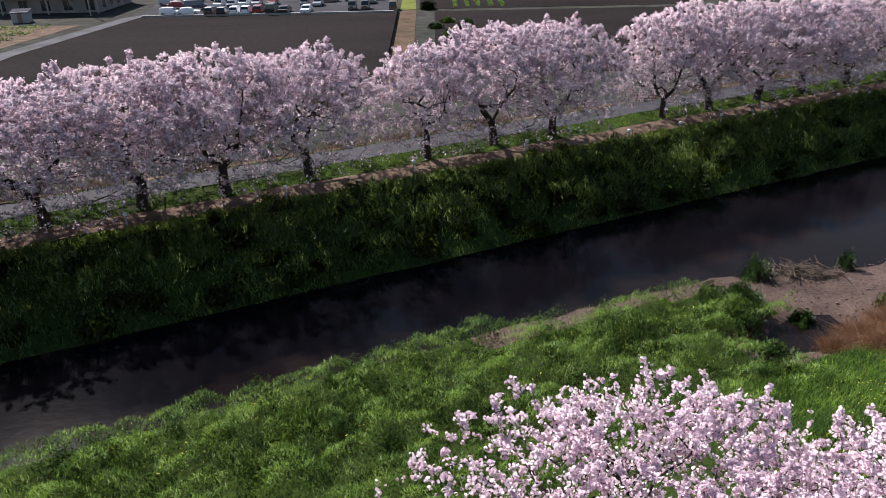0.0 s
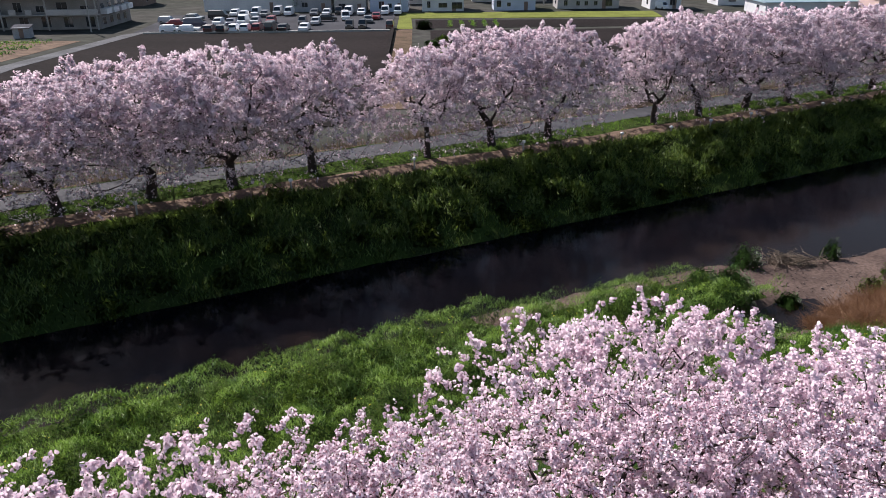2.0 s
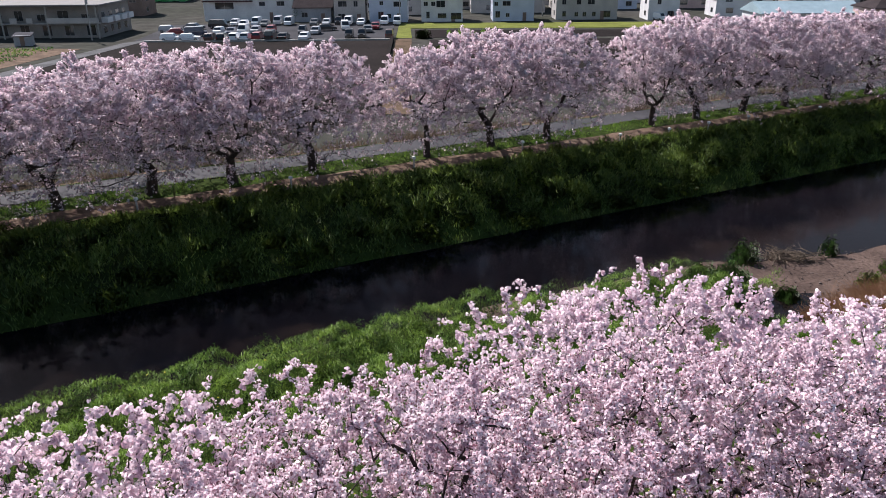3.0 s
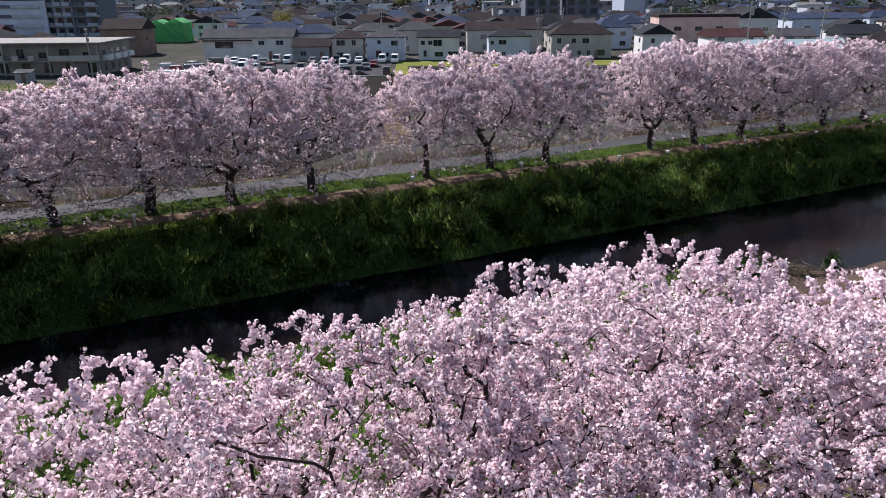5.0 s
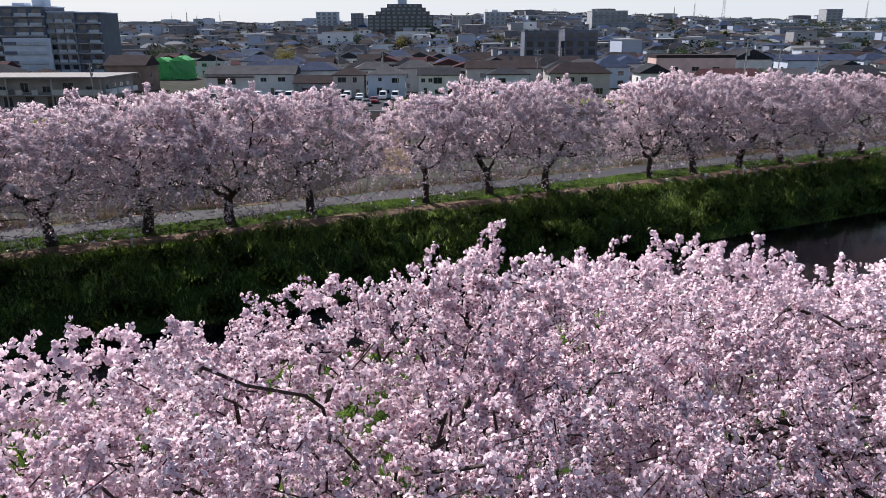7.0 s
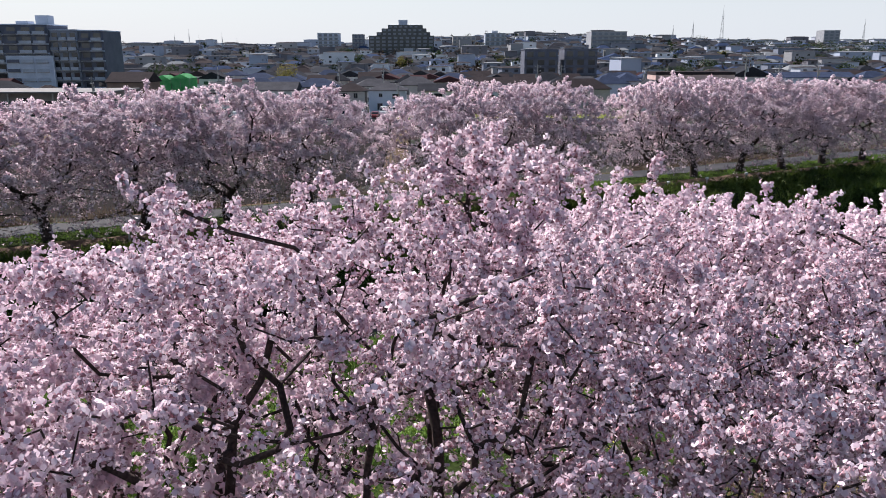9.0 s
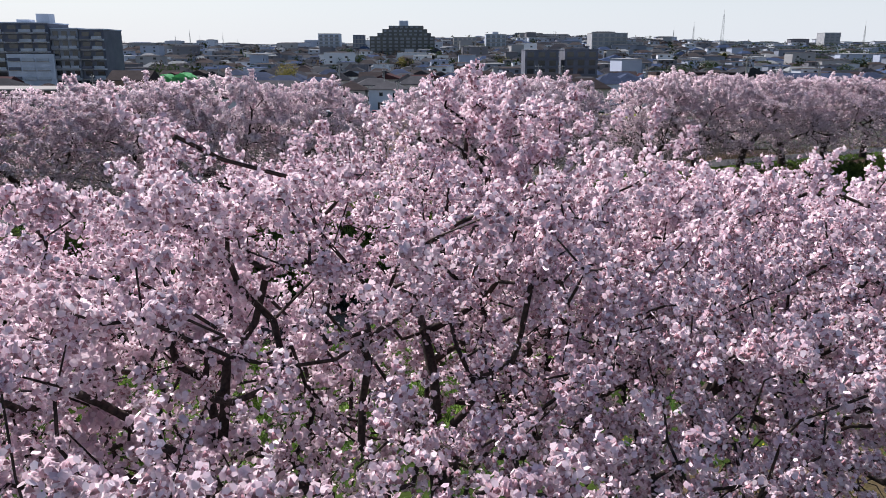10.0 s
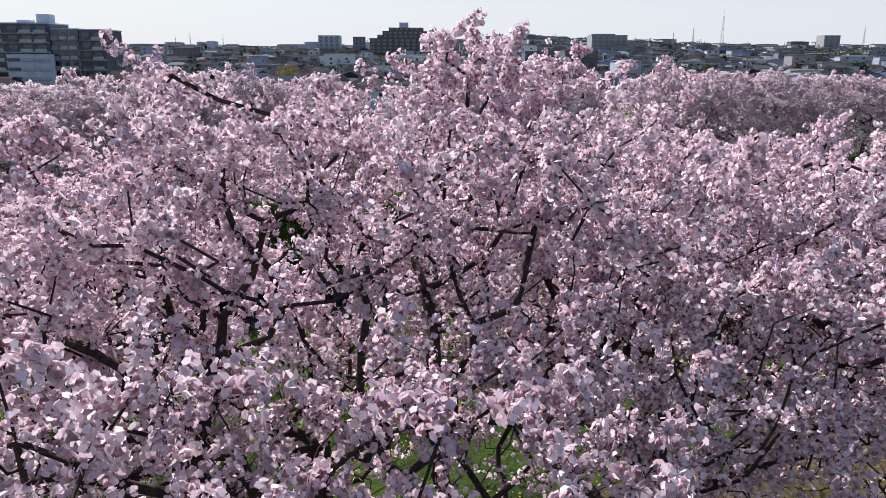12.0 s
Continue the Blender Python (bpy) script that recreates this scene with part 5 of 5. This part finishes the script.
block_of_flats("hill_block", -53, -2, 600, 20, 8, 24.5, W_OLIVE, 6, 11, "broad stepped dark apartment block on the hill", W_OLIVE, (), ((-30, -23, 12.5),), ((-47, -5, 3.0), (-43, -8, 5.8), (-38, -11, 8.4)))
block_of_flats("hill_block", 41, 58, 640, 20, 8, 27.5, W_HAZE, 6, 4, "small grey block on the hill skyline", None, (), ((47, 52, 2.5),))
block_of_flats("hill_block", 122, 150, 600, 20, 6, 27.5, W_GREY, 7, 6, "grey apartment block on the hill skyline")
block_of_flats("hill_block", 150, 164, 604, 20, 6, 21.0, W_GREY, 5, 3, "lower grey wing of a hill apartment block")
block_of_flats("hill_tower", 387, 403, 760, 16, 10, 33.0, W_GREY, 8, 3, "lone grey tower block on the hill skyline", W_GREY)
block_of_flats("hill_block", -112, -92, 720, 16, 10, 30, W_BLUE, 6, 4, "pale distant block on the skyline")
block_of_flats("hill_block", -76, -66, 690, 14, 10, 28, W_SLATE, 5, 3, "small dark block on the skyline")
block_of_flats("hill_block", 14, 34, 660, 14, 10, 25.5, W_CREAM, 5, 5, "low pale block on the hill skyline")
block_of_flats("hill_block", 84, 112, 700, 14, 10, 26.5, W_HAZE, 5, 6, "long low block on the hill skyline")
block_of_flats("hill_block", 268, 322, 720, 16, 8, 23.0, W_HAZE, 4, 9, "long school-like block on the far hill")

# ordinary houses behind the first row, built once each and set again and again
kinds = []
lots = random.Random(21)
for i in range(10):
    w, d = lots.uniform(8, 12), lots.uniform(7, 9)
    e = lots.choice((5.4, 5.8, 3.4, 6.0))
    wall, roof = lots.choice((W_WHITE, W_CREAM, W_GREY, W_BLUE, W_CREAM, W_BROWN)), lots.choice(ROOFS)
    tone_word = {W_WHITE: "white", W_CREAM: "cream", W_GREY: "grey", W_BLUE: "pale blue-grey", W_BROWN: "brown"}[wall]
    roof_word = {R_DARK: "charcoal", R_BROWN: "brown", R_BLUE: "blue", R_RED: "dull red", R_GREY: "light grey"}[roof]
    shape = lots.choice(("hip", "gable_x", "gable_y", "hip"))
    kinds.append(house(0, 0, w, d, e, e + lots.uniform(1.4, 2.4), shape, wall, roof, f"{tone_word} town house with a {roof_word} roof", base=0, door=False, windows=((-w * 0.25, 0.9, 1.6, 1.2), (w * 0.25, 0.9, 1.6, 1.2)) + (((-w * 0.25, 3.6, 1.6, 1.1), (w * 0.25, 3.6, 1.6, 1.1)) if e > 5 else ())))
fresh = set()
spots = []
y = 203.0
while y < 335:
    x = -0.66 * y - 10 + lots.uniform(0, 8)
    while x < 0.66 * y + 25:
        spots.append((x + lots.uniform(-1.5, 1.5), y + lots.uniform(-3, 3)))
        x += lots.uniform(11.5, 16)
    y += lots.uniform(15, 19)
keepout = ((-160, -100, 235, 275), (-86, -64, 198, 228), (-98, -84, 196, 272), (-84, -62, 190, 262), (-98, -58, 0, 186), (5, 30, 200, 220), (-13, 2, 198, 218), (60, 90, 208, 232), (90, 136, 226, 252), (32, 67, 292, 322))
for x, y in spots:
    if any(a - 7 < x < b + 7 and c - 10 < y < d + 2 for a, b, c, d in keepout):
        continue
    k = lots.randrange(10)
    m = pose(x, y, float(ground_height(x, y)), 0, 0, lots.choice((0, 0, 8, -8, 90, 4)))
    if k in fresh:
        copy_thing(kinds[k], m)
    else:
        fresh.add(k)
        kinds[k].matrix_basis = m


def far_town():
    """Hundreds of small far houses on the rising ground, joined."""
    rng = np.random.default_rng(77)
    verts, faces, slots = [], [], []

    def add(pts, polys, slot):
        o = len(verts)
        verts.extend(pts)
        for q in polys:
            faces.append(tuple(o + k for k in q)), slots.append(slot)

    y = 338.0
    while y < 980:
        x = -0.66 * y
        while x < 0.68 * y:
            px, py = x + rng.uniform(-2, 2), y + rng.uniform(-5, 5)
            g = float(ground_height(px, py))
            w, d, e = rng.uniform(4, 6.5), rng.uniform(3.5, 5), rng.choice([3.2, 5.6, 5.8, 6.2, 8.5])
            if rng.uniform() < 0.06:
                w, e = rng.uniform(7, 12), rng.uniform(8, 13)
            r = e + (rng.uniform(1.2, 2.4) if e < 8 else 0.4)
            a = rng.choice([0.0, 0.1, -0.12, 1.57])
            c, s = math.cos(a), math.sin(a)
            P = lambda X, Y, Z: (px + X * c - Y * s, py + X * s + Y * c, g + Z)
            add([P(-w, -d, -2), P(w, -d, -2), P(w, d, -2), P(-w, d, -2), P(-w, -d, e), P(w, -d, e), P(w, d, e), P(-w, d, e)], [(0, 1, 5, 4), (1, 2, 6, 5), (2, 3, 7, 6), (3, 0, 4, 7)], 0)
            W, D = w + 0.5, d + 0.5
            add([P(-W, -D, e - 0.1), P(W, -D, e - 0.1), P(W, D, e - 0.1), P(-W, D, e - 0.1), P(-W * 0.5, 0, r), P(W * 0.5, 0, r)], [(0, 1, 5, 4), (1, 2, 5), (2, 3, 4, 5), (3, 0, 4), (3, 2, 1, 0)], 1)
            for k in range(int(e // 2.8)):
                for f in (-0.55, 0.45):
                    z0 = 0.9 + 2.8 * k
                    add([P(w * f - 0.8, -d - 0.04, z0), P(w * f + 0.8, -d - 0.04, z0), P(w * f + 0.8, -d - 0.04, z0 + 1.2), P(w * f - 0.8, -d - 0.04, z0 + 1.2)], [(0, 1, 2, 3)], 2)
            x += rng.uniform(11, 19)
        y += rng.uniform(16, 22)
    # wall colours lightened and blued, aerial haze painted into them
    walls = island_paint("far_wall_hazed", ((0.46, 0.49, 0.56), (0.30, 0.30, 0.31), (0.20, 0.22, 0.27), (0.34, 0.38, 0.47), (0.16, 0.16, 0.18), (0.62, 0.64, 0.68)), 0.95)
    roofs = island_paint("far_roof", ((0.035, 0.037, 0.045), (0.055, 0.05, 0.052), (0.045, 0.065, 0.12), (0.04, 0.042, 0.05), (0.055, 0.045, 0.046), (0.07, 0.072, 0.08), (0.04, 0.04, 0.048), (0.20, 0.21, 0.22)), 1.0)
    return tagged(new("far_houses", plain_mesh("far_houses", verts, faces, [walls, roofs, GLASS], slots)), "hundreds of small far houses rising over the hill", "houses", kind="stuff")


def island_paint(name, colours, rough):
    m, nt, ln = nodes_of(name)
    out, sh, geo, ramp = nt.new("ShaderNodeOutputMaterial"), nt.new("ShaderNodeBsdfPrincipled"), nt.new("ShaderNodeNewGeometry"), nt.new("ShaderNodeValToRGB")
    ramp.color_ramp.interpolation = "CONSTANT"
    for i, c in enumerate(colours):
        el = ramp.color_ramp.elements[i] if i < 2 else ramp.color_ramp.elements.new(i / len(colours))
        el.position, el.color = i / len(colours), (*c, 1)
    ln.new(geo.outputs["Random Per Island"], ramp.inputs[0]), ln.new(ramp.outputs[0], sh.inputs["Base Color"])
    sh.inputs["Roughness"].default_value, sh.inputs["Specular IOR Level"].default_value = rough, 0.02
    ln.new(sh.outputs[0], out.inputs[0])
    return m


far_town()


def broadleaf(name, x, y, height, radius, n, mat, seed, label, size=0.22):
    """A distant tree: trunk, limbs and a crown of leaf clumps."""
    z = float(ground_height(x, y))
    rng = np.random.default_rng(seed)
    ob = thing(name, (x, y, z - 0.1), 0, label=label, category="tree", group="trees of the town")
    bm = rod(bmesh.new(), (0, 0, -0.3), (0, 0, height * 0.5), 0.04 * height, 0.02 * height, 8)
    for i in range(5):
        a = i * 1.26 + seed
        rod(bm, (0, 0, height * 0.35), (math.cos(a) * radius * 0.6, math.sin(a) * radius * 0.6, height * 0.72), 0.015 * height, 0.006 * height, 6)
    part("trunk", bm, BARK, ob)
    balls = np.stack([rng.normal(0, 0.45, 14) * radius, rng.normal(0, 0.45, 14) * radius, height * rng.uniform(0.45, 0.88, 14)], -1)
    d = unit(rng, n)
    p = balls[rng.integers(0, 14, n)] + d * radius * 0.42 * rng.uniform(0.5, 1, (n, 1)) ** 0.5
    part("crown", array_mesh("crown", leaves(p, d, size, seed).reshape(-1, 3), np.arange(n * 4), 4, mat), None, ob)


trees = random.Random(12)
broadleaf("tree", -48, 238, 11.5, 5.0, 2200, OLIVE, 1, "olive-green leafy tree behind the white building")
broadleaf("tree", 76, 246, 10.5, 6.0, 2200, EVERGREEN, 2, "dark evergreen tree among the houses")
broadleaf("tree", 84, 252, 11.5, 5.0, 2000, EVERGREEN, 3, "dark evergreen tree among the houses")
broadleaf("cherry_tree", 190, 300, 10.0, 8.0, 3000, PETAL, 4, "distant pale pink cherry tree among the houses", 0.3)
broadleaf("tree", -34.5, 187, 4.0, 1.6, 900, EVERGREEN, 5, "small dark evergreen beside a white building", 0.12)
broadleaf("tree", 88, 196, 6.0, 4.0, 1500, OLIVE, 6, "olive-green tree among roofs", 0.2)
for i in range(26):
    x = trees.uniform(-230, 260)
    broadleaf("tree", x, trees.uniform(max(330, abs(x) * 1.6), 640), trees.uniform(7, 12), trees.uniform(4, 7), 700, trees.choice((EVERGREEN, EVERGREEN, OLIVE)), 20 + i, "dark tree among far houses", 0.5)


BARE = leafy("bare_twigs", (0.05, 0.042, 0.038), (0.11, 0.09, 0.075), 0.2)


def far_woods():
    rng = np.random.default_rng(5)
    n = 19000
    x, y = rng.uniform(285, 450, n), rng.uniform(570, 740, n)
    z = ground_height(x, y) + rng.uniform(0, 1, n) ** 0.6 * (7 + 4 * lumps(x, y, 24.0) + 2 * lumps(x, y, 9.0))
    p = np.stack([x, y, z], -1)
    d = unit(rng, n)
    return tagged(new("far_woods", array_mesh("far_woods", leaves(p, d, 0.8, 6).reshape(-1, 3), np.arange(n * 4), 4, EVERGREEN)), "dark wood on the far hill", "woods", kind="stuff")


def hillside_trees(mat, count, seed, label):
    """Many small crowns between the far houses, in one mesh."""
    rng = np.random.default_rng(seed)
    y = rng.uniform(345, 930, count)
    x = rng.uniform(-0.66, 0.66, count) * y
    r, h = rng.uniform(2.5, 6.0, count), rng.uniform(6, 12, count)
    pick = np.repeat(np.arange(count), 70)
    d = unit(rng, len(pick))
    off = rng.normal(0, 0.35, (count, 3, 3))[pick, rng.integers(0, 3, len(pick))]
    p = (d * rng.uniform(0.5, 1, (len(pick), 1)) * 0.7 + off) * np.stack([r, r, h * 0.38], -1)[pick] + np.stack([x, y, ground_height(x, y) + h * 0.62], -1)[pick]
    return tagged(new("hillside_trees", array_mesh("hillside_trees", leaves(p, d, 0.75, seed).reshape(-1, 3), np.arange(len(p) * 4), 4, mat, np.repeat(d, 4, 0))), label, "trees", kind="stuff")


far_woods()
hillside_trees(EVERGREEN, 230, 71, "dark evergreen trees between the far houses")
hillside_trees(BARE, 230, 72, "brown leafless trees between the far houses")


def radio_mast(x, y, h, width):
    """A thin lattice mast with crossbars on the skyline."""
    ob = thing("radio_mast", (x, y, float(ground_height(x, y))), 0, label="thin grey lattice mast on the skyline", category="mast", group="masts on the hill")
    for sx, sy in ((-1, -1), (1, -1), (1, 1), (-1, 1)):
        part("leg", rod(bmesh.new(), (sx * width, sy * width, 0), (sx * width * 0.2, sy * width * 0.2, h), 0.14, 0.08, 5), STEEL, ob)
    for i in range(1, 6):
        w = width * (1 - 0.8 * i / 6)
        part("brace", solid(-w, w, -w, w, h * i / 6 - 0.1, h * i / 6 + 0.1), STEEL, ob)
    part("aerial", rod(bmesh.new(), (0, 0, h - 0.5), (0, 0, h * 1.18), 0.09, 0.05, 5), STEEL, ob)


for x, y, h, width in ((262, 700, 34, 1.6), (232, 690, 22, 1.0), (214, 690, 18, 0.8), (410, 730, 26, 1.0), (-236, 690, 17, 0.7), (-226, 700, 20, 0.7), (-214, 690, 16, 0.6), (-196, 700, 18, 0.6), (-180, 690, 14, 0.6)):
    radio_mast(x, y, h, width)


def utility_pole(h=11.0):
    ob = tagged(new("utility_pole"), "grey concrete utility pole with crossarms", "utility pole", "utility poles")
    part("pole", rod(bmesh.new(), (0, 0, -0.5), (0, 0, h), 0.17, 0.11, 10), CONCRETE, ob)
    for z in (h - 0.6, h - 1.6):
        arm = part("crossarm", solid(-1.0, 1.0, -0.05, 0.05, z, z + 0.1), STEEL, ob)
        for x in (-0.85, 0, 0.85):
            part("insulator", rod(bmesh.new(), (x, 0, z + 0.1), (x, 0, z + 0.35), 0.06, 0.04, 6), WHITE, arm)
    part("transformer", rod(bmesh.new(), (0.36, 0, h - 3.2), (0.36, 0, h - 2.3), 0.28, 0.28, 12), STEEL, ob)
    return ob


pole = utility_pole()
POLES = [(78, 188, 1.25), (86, 187, 1.05), (101, 197, 1.1), (112, 176, 1.0), (122, 183, 1.0), (140, 178, 1.0), (-70.5, 152, 0.9), (-58.5, 200, 1.0), (-14.0, 196, 1.05), (26.5, 196, 1.05), (-9.5, 182, 0.7), (60, 214, 1.0), (40, 240, 1.0), (-30, 230, 1.0), (130, 214, 1.0)]
for i, (x, y, s) in enumerate(POLES):
    m = pose(x, y, float(ground_height(x, y)), 0, 0, 15 * i)
    ob = copy_thing(pole, m) if i else pole
    ob.matrix_basis = m
    ob.scale = (s, s, s)


# ---- farm plots between the levee and the houses ----
def shed(x, y):
    ob = thing("garden_shed", (x, y, PLAIN), 12, label="small grey garden shed with a sloping pale roof", category="shed")
    part("wall", solid(-1.5, 1.5, -1.2, 1.2, 0, 2.0), W_GREY, ob)
    bm = solid(-1.7, 1.7, -1.5, 1.5, 2.0, 2.12)
    bmesh.ops.rotate(bm, verts=bm.verts, cent=(0, 0, 2.0), matrix=Matrix.Rotation(radians(9), 3, "X"))
    part("roof", bm, R_GREY, ob)
    part("door", solid(-0.4, 0.4, -1.25, -1.19, 0.05, 1.8), W_BROWN, ob)


shed(-80.5, 145)
patch("plot", DIRT, [(-100, 108), (-69.4, 114), (-66.8, 139), (-96, 142)], PLAIN + 0.04, "small vegetable plots of brown soil", "plot")
rows = random.Random(9)
for i in range(11):
    y0 = 115 + i * 2.3
    rng = np.random.default_rng(i)
    n = 260
    x = rng.uniform(-90, -71.5, n)
    p = np.stack([x, y0 + rng.normal(0, 0.25, n), PLAIN + rng.uniform(0.05, 0.5, n)], -1)
    if i % 3 == 2:
        continue
    tagged(new("vegetable_row", array_mesh("vegetable_row", leaves(p, unit(rng, n), 0.22, i).reshape(-1, 3), np.arange(n * 4), 4, GRASS_LIGHT if i % 2 else HERB)), "row of green vegetables in a brown plot", "vegetables", kind="stuff")
for i in range(5):
    rng = np.random.default_rng(90 + i)
    n = 150
    p = np.stack([2.0 + i * 2.4 + rng.normal(0, 0.25, n), rng.uniform(153, 163, n), PLAIN + rng.uniform(0.05, 0.45, n)], -1)
    tagged(new("vegetable_row", array_mesh("vegetable_row", leaves(p, unit(rng, n), 0.2, i).reshape(-1, 3), np.arange(n * 4), 4, GRASS_LIGHT)), "row of leafy green vegetables in dark soil", "vegetables", kind="stuff")
shrub("bush", *river_uv(-3.3, 151), 1.7, 1.9, 1800, 0.16, EVERGREEN, 3, "round dark bush at the end of the dirt track", "bush")
for i, (x, y) in enumerate(((-1.5, 128), (0.5, 134), (2.5, 126), (1.0, 121), (4.0, 131))):
    shrub("bush", *river_uv(x, y), 1.4, 1.0, 600, 0.2, GRASS_LIGHT if i % 2 else HERB, 60 + i, "green bush in a weedy plot beside the track", "bush", group="bushes in the plot")


def ditch_wall():
    ob = thing("ditch_wall", (-7.9, 62, PLAIN), 0, label="dark low retaining wall along the field edge", category="wall")
    bm = bmesh.new()
    pts = [(0.4, 20), (-0.3, 46), (-1.5, 86)]
    for (xa, ya), (xb, yb) in zip(pts, pts[1:]):
        q = [bm.verts.new(c) for c in ((xa - 0.35, ya, 0), (xa + 0.35, ya, 0), (xb + 0.35, yb, 0), (xb - 0.35, yb, 0), (xa - 0.35, ya, 0.7), (xa + 0.35, ya, 0.7), (xb + 0.35, yb, 0.7), (xb - 0.35, yb, 0.7))]
        for f in ((4, 5, 6, 7), (0, 1, 5, 4), (1, 2, 6, 5), (2, 3, 7, 6), (3, 0, 4, 7)):
            bm.faces.new([q[k] for k in f])
    bmesh.ops.recalc_face_normals(bm, faces=bm.faces)
    part("coping", bm, SOIL, ob)


ditch_wall()
